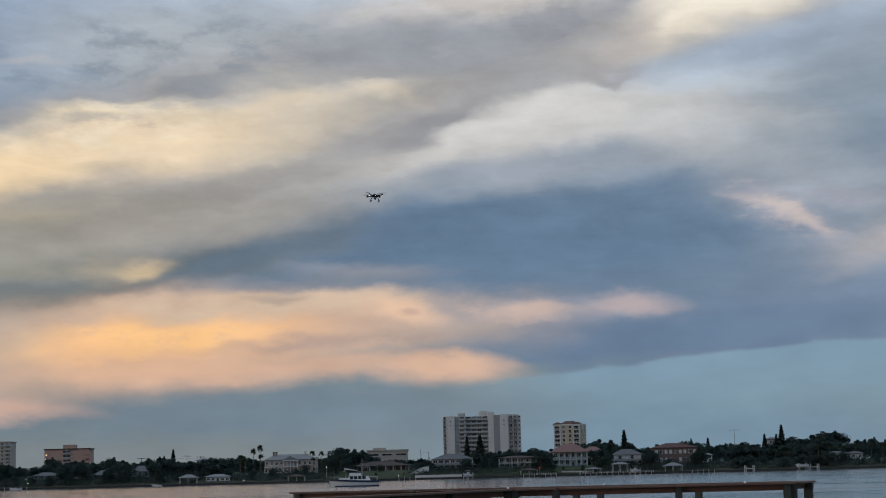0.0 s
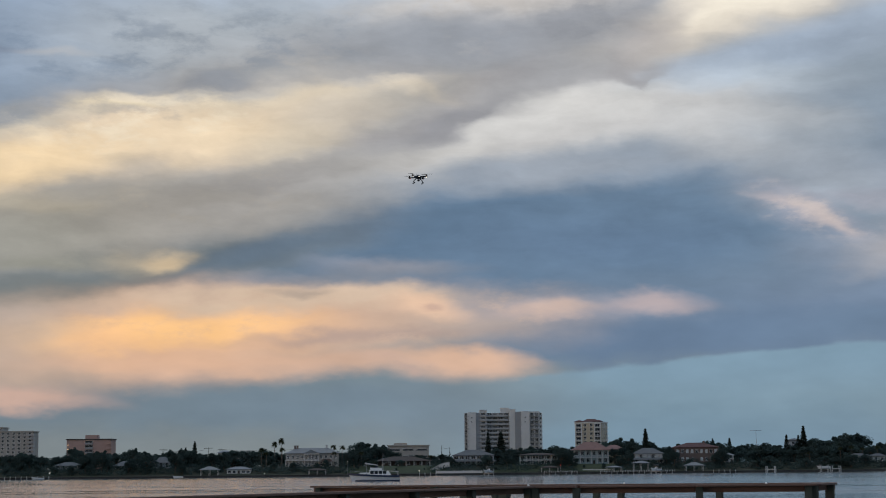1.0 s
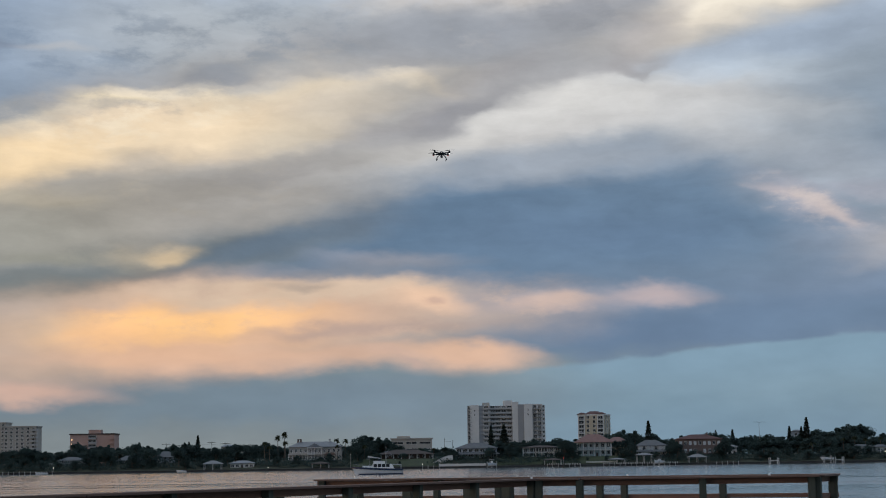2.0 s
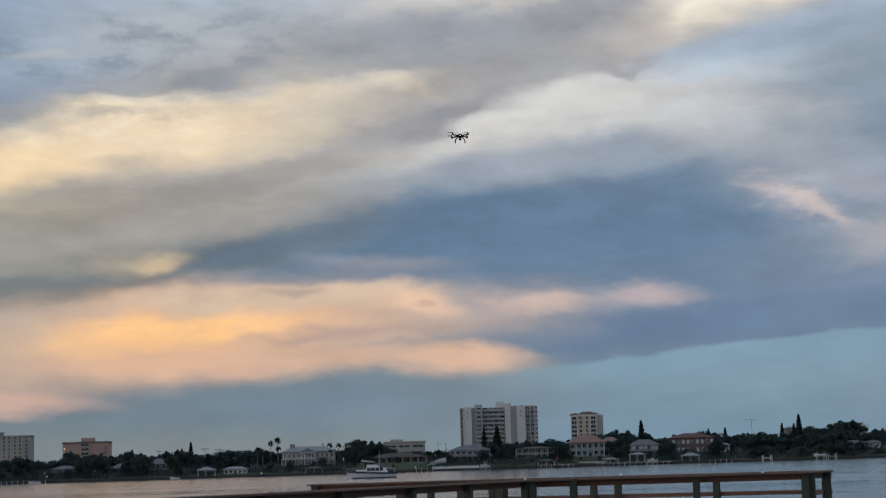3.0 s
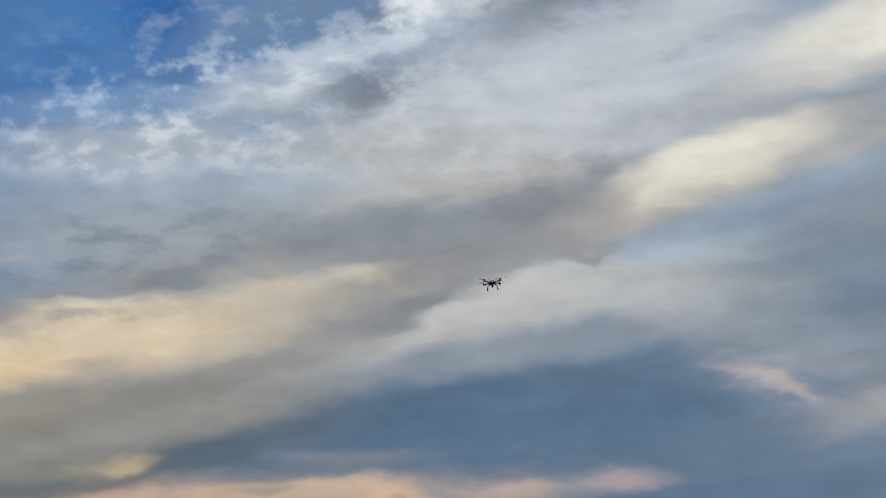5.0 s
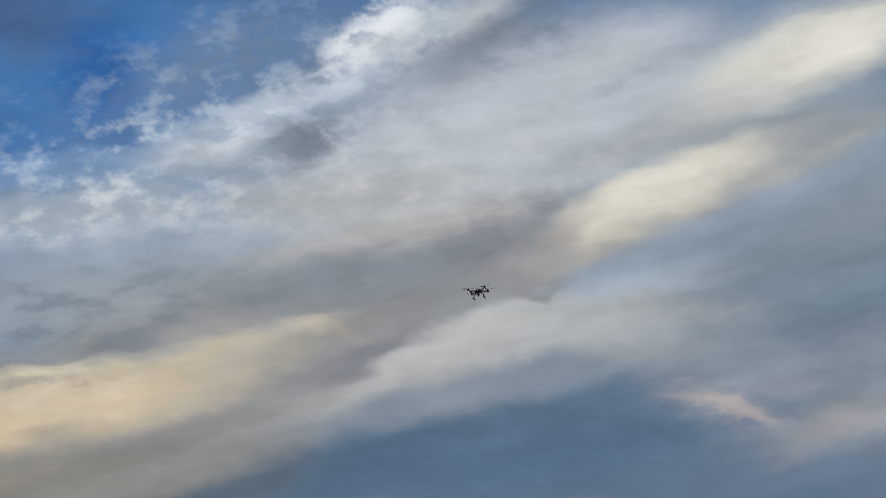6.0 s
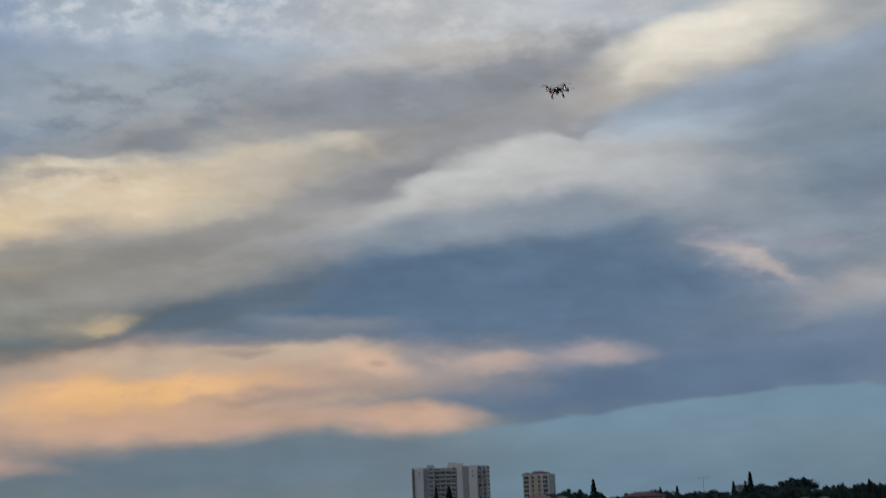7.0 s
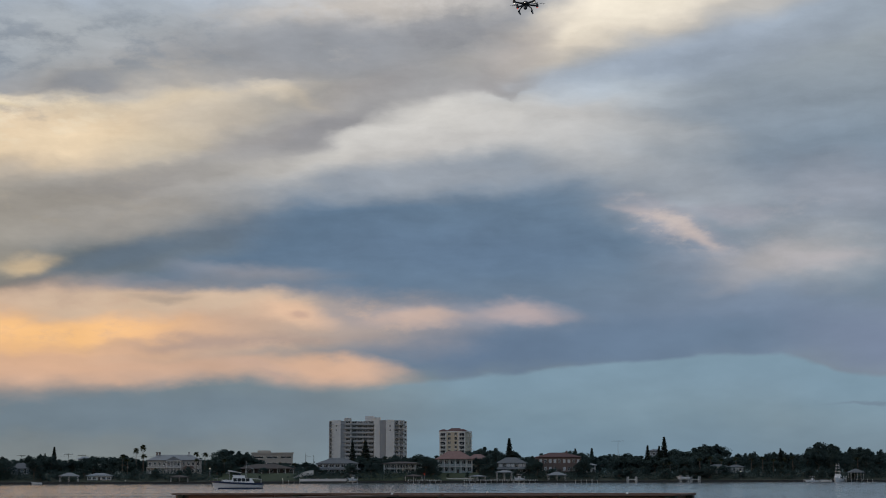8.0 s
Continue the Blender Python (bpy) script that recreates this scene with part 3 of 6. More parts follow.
LEAF = material("leaves", (0.060, 0.092, 0.084), 0.85, 0.35, 0.25, vary=0.5)
LEAF_DARK = material("needles", (0.040, 0.055, 0.044), 0.8, 0.4, 0.3, vary=0.4)
FROND = material("palm_fronds", (0.05, 0.06, 0.03), 0.7, 0.35, 0.4)
BARK = material("bark", (0.13, 0.105, 0.08), 0.95, 0.3, 0.8, 0.03, stretch=(1, 1, 0.3))


def let_light_through(m, share):
    """Thin leaves: part of the light that falls on one side leaves on the other."""
    n, l = m.node_tree.nodes, m.node_tree.links
    b, mix, tr = n["Principled BSDF"], n.new("ShaderNodeMixShader"), n.new("ShaderNodeBsdfTranslucent")
    l.new(b.inputs["Base Color"].links[0].from_socket, tr.inputs["Color"])
    b.inputs["Specular IOR Level"].default_value = 0.2
    mix.inputs[0].default_value = share
    l.new(b.outputs[0], mix.inputs[1]), l.new(tr.outputs[0], mix.inputs[2])
    l.new(mix.outputs[0], n["Material Output"].inputs["Surface"])


for m in (LEAF, LEAF_DARK, FROND):
    let_light_through(m, 0.45)
METAL = material("grey_metal", (0.35, 0.36, 0.37), 0.45, 0.15, 1.0, metal=0.7)
HULL = material("white_gelcoat", (0.76, 0.77, 0.78), 0.3, 0.08, 0.3)
NAVY = material("navy_paint", (0.015, 0.025, 0.06), 0.35, 0.2, 0.5)
CANVAS = material("boat_canvas", (0.55, 0.56, 0.56), 0.9, 0.1, 0.8)
POST_C = material("weathered_post", (0.068, 0.073, 0.055), 0.9, 0.35, 3.0, 0.004, stretch=(3, 3, 0.3), vary=0.3)
CAP_C = material("weathered_cap", (0.155, 0.098, 0.076), 0.95, 0.35, 3.0, 0.003, stretch=(0.25, 5, 5), vary=0.3)
WHITE_PLASTIC = material("white_plastic", (0.75, 0.75, 0.73), 0.4, 0.05, 5.0)
BLACK_PLASTIC = material("black_plastic", (0.018, 0.018, 0.02), 0.35, 0.25, 8.0)
CARBON = material("carbon_blade", (0.03, 0.03, 0.032), 0.4, 0.2, 8.0)
LENS_GLASS = material("lens_glass", (0.01, 0.012, 0.02), 0.05, 0.1, 5.0)
BLIND = material("blinds_behind_glass", (0.15, 0.16, 0.165), 0.2, 0.3, 0.6)
CURTAIN = material("curtained_glass", (0.50, 0.53, 0.54), 0.25, 0.3, 0.6)
FASCIA = material("balcony_fascia", (0.37, 0.375, 0.375), 0.85, 0.1, 0.15)
RED_ROOF = material("red_brown_tiles", (0.095, 0.050, 0.048), 0.85, 0.25, 0.6, 0.03)
TEAL_WALL = material("teal_render", (0.30, 0.38, 0.39), 0.85, 0.1, 0.15)
LAWN = material("lawn", (0.04, 0.056, 0.027), 0.95, 0.3, 0.2)
TIMBER = material("timber", (0.20, 0.105, 0.072), 0.75, 0.5, 1.5, 0.004, stretch=(0.5, 8, 8), vary=0.4)

def water_relief(m):
    n, l = m.node_tree.nodes, m.node_tree.links
    tc = n.new("ShaderNodeTexCoord")
    last = None
    for scale, dist, stretch in ((0.03, 0.25, (0.3, 1.8, 1)), (0.22, 0.10, (0.35, 1.6, 1)), (1.1, 0.035, (0.4, 1.6, 1))):
        mp, t, bp = n.new("ShaderNodeMapping"), n.new("ShaderNodeTexNoise"), n.new("ShaderNodeBump")
        mp.inputs["Scale"].default_value = stretch
        l.new(tc.outputs["Object"], mp.inputs["Vector"]), l.new(mp.outputs[0], t.inputs["Vector"])
        t.inputs["Scale"].default_value, t.inputs["Detail"].default_value = scale, 3.0
        l.new(t.outputs["Fac"], bp.inputs["Height"])
        bp.inputs["Strength"].default_value, bp.inputs["Distance"].default_value = 0.8, dist
        if last:
            l.new(last.outputs[0], bp.inputs["Normal"])
        last = bp
    l.new(last.outputs[0], n["Principled BSDF"].inputs["Normal"])
    # lanes of wind-ruffled and of slick water
    mp, t, r = n.new("ShaderNodeMapping"), n.new("ShaderNodeTexNoise"), n.new("ShaderNodeMapRange")
    mp.inputs["Scale"].default_value = (0.28, 1.5, 1)
    l.new(tc.outputs["Object"], mp.inputs["Vector"]), l.new(mp.outputs[0], t.inputs["Vector"])
    t.inputs["Scale"].default_value, t.inputs["Detail"].default_value = 0.05, 5.0
    r.inputs["From Min"].default_value, r.inputs["From Max"].default_value = 0.35, 0.65
    r.inputs["To Min"].default_value, r.inputs["To Max"].default_value = 0.03, 0.22
    l.new(t.outputs["Fac"], r.inputs["Value"]), l.new(r.outputs[0], n["Principled BSDF"].inputs["Roughness"])
    n["Principled BSDF"].inputs["IOR"].default_value = 1.33


water_relief(WATER)


# ---- mesh helpers ----
def box(bm, x0, x1, y0, y1, z0, z1):
    v = [bm.verts.new((x, y, z)) for z in (z0, z1) for x, y in ((x0, y0), (x1, y0), (x1, y1), (x0, y1))]
    for f in ((3, 2, 1, 0), (4, 5, 6, 7), (0, 1, 5, 4), (1, 2, 6, 5), (2, 3, 7, 6), (3, 0, 4, 7)):
        bm.faces.new([v[i] for i in f])
    return bm


def rod(bm, p0, p1, r0, r1=None, n=8):
    r1 = r0 if r1 is None else r1
    p0, p1 = Vector(p0), Vector(p1)
    q = (p1 - p0).to_track_quat("Z", "Y")
    rings = []
    for p, r in ((p0, r0), (p1, r1)):
        rings.append([bm.verts.new(p + q @ Vector((r * math.cos(k * math.tau / n), r * math.sin(k * math.tau / n), 0))) for k in range(n)])
    for k in range(n):
        bm.faces.new((rings[0][k], rings[0][(k + 1) % n], rings[1][(k + 1) % n], rings[1][k]))
    bm.faces.new(rings[0][::-1]), bm.faces.new(rings[1])
    return bm


def prism(bm, outline, y0, y1):
    """An outline in x and z, drawn out from y0 to y1."""
    a = [bm.verts.new((x, y0, z)) for x, z in outline]
    b = [bm.verts.new((x, y1, z)) for x, z in outline]
    k = len(outline)
    bm.faces.new(a), bm.faces.new(b[::-1])
    for i in range(k):
        bm.faces.new((a[i], b[i], b[(i + 1) % k], a[(i + 1) % k]))
    bmesh.ops.recalc_face_normals(bm, faces=bm.faces)
    return bm


def mesh_of(name, bm, mat, smooth=False):
    me = bpy.data.meshes.new(name)
    bm.to_mesh(me)
    bm.free()
    me.materials.append(mat)
    if smooth:
        for p in me.polygons:
            p.use_smooth = True
    return me


def part(name, bm, mat, parent, label="", at=None, smooth=False):
    ob = new(name, bm if isinstance(bm, bpy.types.Mesh) else mesh_of(name, bm, mat, smooth))
    ob.parent = parent
    if at is not None:
        ob.matrix_basis = at if isinstance(at, Matrix) else Matrix.Translation(at)
    return tagged(ob, label)


def thing(name, at, label, category, group="", kind=""):
    ob = new(name)
    ob.matrix_basis = at if isinstance(at, Matrix) else Matrix.Translation(at)
    ob.empty_display_size = 0.2
    return tagged(ob, label, category, group, kind)


def B():
    return bmesh.new()


# ---- setting ----
def ground():
    bm = B()
    prof = [(-400, 1.0), (6, 1.0), (14, -0.6), (60, -2.5), (925, -2.5), (929, 0.9), (934, 1.4), (950, 5.4), (960, 5.5), (1200, 5.6), (4900, 5.6)]
    xs = [-3000, -600, -300, -100, 0, 100, 300, 600, 3000]
    grid = [[bm.verts.new((x, y, z)) for x in xs] for y, z in prof]
    for i in range(len(prof) - 1):
        for j in range(len(xs) - 1):
            bm.faces.new((grid[i][j], grid[i][j + 1], grid[i + 1][j + 1], grid[i + 1][j]))
    tagged(new("ground", mesh_of("ground", bm, LAND)), "grassy river banks under both shores", "ground", kind="structure")
    bm = B()
    v = [bm.verts.new(p) for p in ((-3000, 5, 0), (3000, 5, 0), (3000, 928, 0), (-3000, 928, 0))]
    bm.faces.new(v)
    tagged(new("water", mesh_of("water", bm, WATER)), "calm rippled river water reflecting the dusk sky", "water", kind="structure")


ground()


LAWN_Z = 5.45


def bank(y):
    """The height of the far bank at a distance from the eye."""
    return 1.4 + 4.0 * min(1.0, max(0.0, (y - 934) / 16))


def seawall():
    bm = B()
    box(bm, -700, 700, 927.4, 928.2, -2.6, 0.9)
    box(bm, -700, 700, 927.2, 928.5, 0.9, 1.15)
    for k in range(230):
        box(bm, -690 + 6 * k, -689.6 + 6 * k, 927.1, 927.5, -2.6, 1.0)
    tagged(new("seawall", mesh_of("seawall", bm, SEAWALL_C)), "long weathered concrete seawall along the far shore", "wall", kind="structure")


seawall()


# ---- plants ----
def cards(rng, centres, radii, count, size, flat=0.0):
    """Small leaf sprays strewn through a set of lumps."""
    verts, faces = [], []
    per = max(1, count // len(centres))
    for c, r in zip(centres, radii):
        for _ in range(per):
            d = rng.normal(size=3)
            d /= np.linalg.norm(d)
            p = np.array(c) + d * np.array(r) * rng.uniform(0.55, 1.08)
            u = rng.normal(size=3)
            u[2] *= 1 - flat
            u /= np.linalg.norm(u)
            w = np.cross(u, rng.normal(size=3))
            w /= np.linalg.norm(w)
            a = size * rng.uniform(0.5, 1.3)
            k = len(verts)
            verts += [tuple(p - u * a), tuple(p + w * a * 0.6), tuple(p + u * a), tuple(p - w * a * 0.6)]
            faces.append((k, k + 1, k + 2, k + 3))
    me = bpy.data.meshes.new("crown")
    me.from_pydata(verts, [], faces)
    return me


def broadleaf(seed, label):
    """A spreading tree ten metres tall with limbs and a ragged crown."""
    rng = np.random.default_rng(seed)
    t = thing("tree", (0, 0, -50), label, "tree", "trees along the far shore")
    bm = B()
    rod(bm, (0, 0, -0.4), (0.2, 0, 3.4), 0.38, 0.26)
    centres, radii = [], []
    for k in range(20):
        a, h = rng.uniform(0, math.tau), rng.uniform(1.3, 8.5)
        out = rng.uniform(0.8, 3.8) * (1.0 - max(0, h - 6.0) * 0.26)
        c = (out * math.cos(a), out * math.sin(a), h)
        centres.append(c)
        r = rng.uniform(1.0, 1.9)
        radii.append((r * 1.25, r * 1.25, r * 0.85))
        rod(bm, (0.1, 0, min(2.4, h * 0.5) + rng.uniform(0, 0.8)), c, 0.12, 0.04, 5)
    for k in range(9):  # sprigs that break the outline
        a, h = rng.uniform(0, math.tau), rng.uniform(6.4, 9.3)
        out = rng.uniform(0.4, 4.3) * (1.0 - max(0, h - 6.4) * 0.24)
        centres.append((out * math.cos(a), out * math.sin(a), h))
        r = rng.uniform(0.45, 0.8)
        radii.append((r, r, r * rng.uniform(0.8, 1.5)))
        rod(bm, (0.1, 0, 3.2), centres[-1], 0.09, 0.03, 5)
    part("trunk", bm, BARK, t, "grey-brown forking trunk")
    me = cards(rng, centres, radii, 3900, 0.33)
    me.materials.append(LEAF)
    part("crown", me, None, t, "dark green uneven leafy crown")
    return t


def norfolk_pine(seed):
    """A narrow tiered conifer ten metres tall."""
    rng = np.random.default_rng(seed)
    t = thing("conifer", (0, 0, -50), "tall dark narrow tiered conifer above the treetops", "tree", "tall conifers")
    bm = B()
    rod(bm, (0, 0, -0.4), (0, 0, 9.8), 0.2, 0.03)
    centres, radii = [], []
    for k in range(17):
        h = 1.6 + 8.2 * k / 16
        reach = 1.75 * (1 - k / 17.2) * (1.0 if k % 2 else 0.78) + 0.08
        for j in range(6):
            a = j * math.tau / 6 + k * 0.5
            tip = (reach * math.cos(a), reach * math.sin(a), h - 0.05)
            rod(bm, (0, 0, h), tip, 0.04, 0.015, 4)
            centres.append((tip[0] * 0.62, tip[1] * 0.62, h))
            radii.append((reach * 0.44, reach * 0.44, 0.24))
    part("trunk", bm, BARK, t, "straight slim trunk with whorled branches")
    me = cards(rng, centres, radii, 3000, 0.2, 0.4)
    me.materials.append(LEAF_DARK)
    part("crown", me, None, t, "dark green layered needles")
    return t


def palm(seed):
    """A fan palm ten metres tall."""
    rng = np.random.default_rng(seed)
    t = thing("palm_tree", (0, 0, -50), "slender tall palm with a round tuft of fronds", "palm tree", "palms")
    bm = B()
    for k in range(6):
        rod(bm, (0.05 * math.sin(k), 0, -0.4 + 1.65 * k), (0.05 * math.sin(k + 1), 0, 1.3 + 1.65 * k), 0.17 - 0.012 * k, 0.16 - 0.012 * k)
    part("trunk", bm, BARK, t, "slender ringed grey trunk")
    bm = B()
    for k in range(34):
        a, lift = rng.uniform(0, math.tau), rng.uniform(-0.9, 1.3)
        d = Vector((math.cos(a), math.sin(a), 0))
        s = Vector((-d.y, d.x, 0))
        last = None
        for i in range(5):
            f = i / 4
            p = Vector((0, 0, 9.4)) + d * 1.5 * f * math.cos(lift * 0.7) + Vector((0, 0, 1.4 * f * math.sin(lift) - 0.9 * f * f))
            w = 0.30 * math.sin(math.pi * (0.12 + 0.85 * f)) + 0.03
            pair = (bm.verts.new(p - s * w), bm.verts.new(p + s * w))
            if last:
                bm.faces.new((last[0], last[1], pair[1], pair[0]))
            last = pair
    part("crown", bm, FROND, t, "drooping green fronds")
    return t


OAKS = [broadleaf(11 + k, "dense dark green broadleaf tree on the far shore") for k in range(6)]
PINES = [norfolk_pine(31 + k) for k in range(2)]
PALMS = [palm(41 + k) for k in range(2)]


def plant(kind, x, y, height, width, turn):
    """A tree of that height, spread to that width."""
    full = {"oak": (OAKS, 9.6, 9.0), "pine": (PINES, 10.0, 2.9), "palm": (PALMS, 10.2, 3.2)}[kind]
    stock = full[0][int(turn) % len(full[0])]
    s = Matrix.Diagonal((width / full[2], width / full[2], height / full[1], 1))
    return copy_thing(stock, pose(x, y, bank(y), 0, 0, turn * 37) @ s)


plant("oak", -303.8, 1004, 8.9, 12.0, 0)
plant("oak", -299.3, 1010, 8.3, 8.2, 1)
plant("oak", -291.8, 1001, 8.2, 11.6, 2)
plant("oak", -284.1, 988, 8.6, 11.5, 3)
plant("oak", -278.7, 987, 6.8, 11.5, 4)
plant("oak", -272.1, 985, 8.3, 12.0, 5)
plant("oak", -267.8, 984, 7.5, 8.7, 6)
plant("oak", -262.7, 987, 6.8, 15.5, 7)
plant("oak", -263.0, 1011, 7.7, 13.4, 8)
plant("oak", -257.2, 1010, 7.8, 14.8, 9)
plant("oak", -245.7, 990, 9.7, 9.6, 10)
plant("oak", -239.9, 982, 8.9, 10.5, 11)
plant("oak", -239.3, 1002, 6.8, 10.3, 12)
plant("oak", -233.2, 995, 7.1, 6.8, 13)
plant("oak", -225.2, 982, 7.0, 9.5, 14)
plant("oak", -227.2, 1007, 5.7, 7.0, 15)
plant("oak", -219.6, 999, 12.4, 9.8, 16)
plant("oak", -218.4, 1011, 11.4, 11.0, 17)
plant("oak", -212.5, 1010, 10.3, 10.3, 18)
plant("oak", -206.8, 1005, 10.5, 10.6, 19)
plant("oak", -201.6, 1008, 10.7, 10.2, 20)
plant("oak", -192.2, 991, 9.0, 16.1, 21)
plant("oak", -189.6, 1010, 9.8, 15.6, 22)
plant("oak", -180.7, 986, 11.6, 12.3, 23)
plant("oak", -181.3, 1012, 10.2, 12.2, 24)
plant("oak", -174.8, 997, 8.3, 11.5, 25)
plant("oak", -172.1, 1006, 8.4, 10.9, 26)
plant("oak", -167.8, 1009, 9.1, 9.9, 27)
plant("oak", -158.7, 984, 10.3, 12.4, 28)
plant("oak", -155.8, 1005, 11.4, 10.1, 29)
plant("oak", -151.2, 1007, 9.0, 12.3, 30)
plant("oak", -146.3, 1007, 8.7, 12.4, 31)
plant("oak", -140.9, 1003, 7.9, 10.8, 32)
plant("oak", -133.8, 985, 7.0, 9.6, 33)
plant("oak", -129.6, 1000, 8.6, 11.4, 34)
plant("oak", -123.7, 989, 10.0, 17.3, 35)
plant("oak", -119.7, 1005, 10.3, 17.2, 36)
plant("oak", -114.0, 1004, 9.8, 13.6, 37)
plant("oak", -107.5, 996, 11.0, 17.1, 38)
plant("oak", -103.5, 1010, 9.6, 14.5, 39)
plant("oak", -97.0, 998, 7.9, 11.1, 40)
plant("oak", -92.3, 1006, 8.5, 11.5, 41)
plant("oak", -86.0, 1001, 7.4, 12.7, 42)
plant("oak", -80.6, 1007, 7.4, 14.0, 43)
plant("oak", -75.4, 1011, 7.5, 10.5, 44)
plant("oak", -70.0, 1007, 8.2, 16.0, 45)
plant("oak", -64.7, 1003, 9.0, 13.7, 46)
plant("oak", -60.3, 999, 7.9, 15.8, 47)
plant("oak", -55.9, 1005, 10.2, 16.3, 48)
plant("oak", -49.3, 985, 14.0, 14.9, 49)
plant("oak", -44.7, 1002, 13.1, 16.2, 50)
plant("oak", -40.3, 987, 12.8, 12.3, 51)
plant("oak", -36.3, 986, 11.9, 13.2, 52)
plant("oak", -32.8, 992, 9.0, 16.0, 53)
plant("oak", -28.1, 1009, 8.5, 10.3, 54)
plant("oak", -22.9, 993, 6.1, 8.9, 55)
plant("oak", -16.9, 981, 6.3, 8.9, 56)
plant("oak", -13.2, 991, 6.3, 8.5, 57)
plant("oak", -7.0, 993, 6.0, 8.6, 58)
plant("oak", -1.7, 985, 6.6, 9.4, 59)
plant("oak", 3.5, 1011, 5.6, 8.0, 60)
plant("oak", 7.9, 980, 5.1, 6.3, 61)
plant("oak", 13.0, 985, 6.7, 9.7, 62)
plant("oak", 19.2, 994, 7.6, 9.4, 63)
plant("oak", 23.5, 992, 8.2, 11.2, 64)
plant("oak", 29.5, 988, 9.9, 13.3, 65)
plant("oak", 34.5, 990, 9.6, 14.6, 66)
plant("oak", 39.6, 995, 8.9, 10.8, 67)
plant("oak", 44.6, 989, 9.7, 14.7, 68)
plant("oak", 50.8, 997, 10.7, 13.8, 69)
plant("oak", 56.4, 988, 9.2, 12.2, 70)
plant("oak", 60.6, 989, 9.2, 14.2, 71)
plant("oak", 66.1, 999, 11.6, 16.3, 72)
plant("oak", 69.4, 990, 9.7, 12.9, 73)
plant("oak", 74.4, 997, 10.1, 12.4, 74)
plant("oak", 79.2, 999, 10.4, 10.1, 75)
plant("oak", 84.4, 1009, 8.6, 18.0, 76)
plant("oak", 89.2, 1005, 12.3, 14.8, 77)
plant("oak", 94.0, 1000, 13.5, 15.2, 78)
plant("oak", 99.3, 993, 13.9, 17.7, 79)
plant("oak", 104.9, 1007, 15.1, 12.4, 80)
plant("oak", 109.4, 994, 14.4, 13.9, 81)
plant("oak", 114.0, 985, 10.8, 15.0, 82)
plant("oak", 119.8, 991, 12.7, 12.7, 83)
plant("oak", 123.9, 982, 9.6, 12.5, 84)
plant("oak", 132.1, 1001, 10.0, 11.0, 85)
plant("oak", 139.1, 1012, 11.4, 13.4, 86)
plant("oak", 139.5, 987, 9.9, 14.3, 87)
plant("oak", 145.2, 984, 10.5, 13.9, 88)
plant("oak", 153.6, 1000, 12.5, 14.7, 89)
plant("oak", 154.8, 981, 13.3, 12.6, 90)
plant("oak", 159.4, 982, 11.6, 15.8, 91)
plant("oak", 165.3, 984, 10.3, 10.1, 92)
plant("oak", 171.7, 996, 9.8, 15.3, 93)
plant("oak", 177.5, 1002, 10.8, 12.9, 94)
plant("oak", 184.1, 1009, 10.9, 15.7, 95)
plant("oak", 187.4, 998, 12.0, 13.6, 96)
plant("oak", 190.4, 984, 9.8, 13.5, 97)
plant("oak", 195.2, 986, 9.6, 15.6, 98)
plant("oak", 203.7, 1001, 9.8, 10.7, 99)
plant("oak", 204.8, 988, 10.8, 14.9, 100)
plant("oak", 213.5, 1005, 10.8, 12.1, 101)
plant("oak", 214.7, 985, 14.1, 18.4, 102)
plant("oak", 219.9, 984, 12.2, 18.6, 103)
plant("oak", 225.4, 984, 14.1, 16.2, 104)
plant("oak", 231.4, 991, 15.0, 16.1, 105)
plant("oak", 234.4, 984, 15.9, 17.6, 106)
plant("oak", 241.9, 994, 16.2, 17.7, 107)
plant("oak", 248.0, 998, 8.4, 17.0, 108)
plant("oak", 248.2, 981, 9.1, 12.4, 109)
plant("oak", 255.4, 995, 10.9, 10.3, 110)
plant("oak", 262.5, 1008, 11.4, 10.4, 111)
plant("oak", 260.6, 983, 11.8, 8.6, 112)
plant("oak", 267.1, 992, 9.5, 11.7, 113)
plant("oak", 270.2, 989, 11.5, 9.2, 114)
plant("oak", 276.3, 995, 12.0, 9.6, 115)
plant("oak", 286.5, 1010, 12.6, 12.5, 116)
plant("oak", 292.1, 1010, 11.7, 9.6, 117)
plant("oak", 295.1, 1002, 10.5, 16.0, 118)
plant("oak", 293.1, 981, 11.1, 13.5, 119)
plant("oak", 306.0, 1011, 15.8, 14.4, 120)
plant("oak", 303.7, 989, 17.6, 16.9, 121)
plant("oak", 308.8, 988, 16.1, 16.5, 122)
plant("oak", 316.6, 994, 12.5, 13.0, 123)
plant("oak", 323.9, 1005, 11.9, 12.6, 124)
plant("oak", 329.8, 1012, 14.8, 12.1, 125)
plant("oak", 324.8, 982, 15.1, 15.8, 126)
plant("oak", 329.4, 982, 13.8, 11.0, 127)
plant("oak", 333.2, 982, 11.5, 11.5, 128)
plant("oak", 337.8, 982, 13.1, 10.5, 129)
plant("oak", 349.0, 996, 15.7, 12.8, 130)
plant("oak", 351.8, 990, 14.6, 11.6, 131)
plant("oak", -283.3, 964, 9.2, 9.9, 132)
plant("oak", -278.3, 963, 8.1, 10.1, 133)
plant("oak", -272.3, 964, 9.1, 12.8, 134)
plant("oak", -265.6, 962, 9.5, 10.2, 135)
plant("oak", -259.9, 960, 7.0, 9.3, 136)
plant("oak", -251.8, 960, 7.4, 7.4, 137)
plant("oak", -245.2, 956, 8.5, 10.6, 138)
plant("oak", -239.4, 956, 9.4, 9.3, 139)
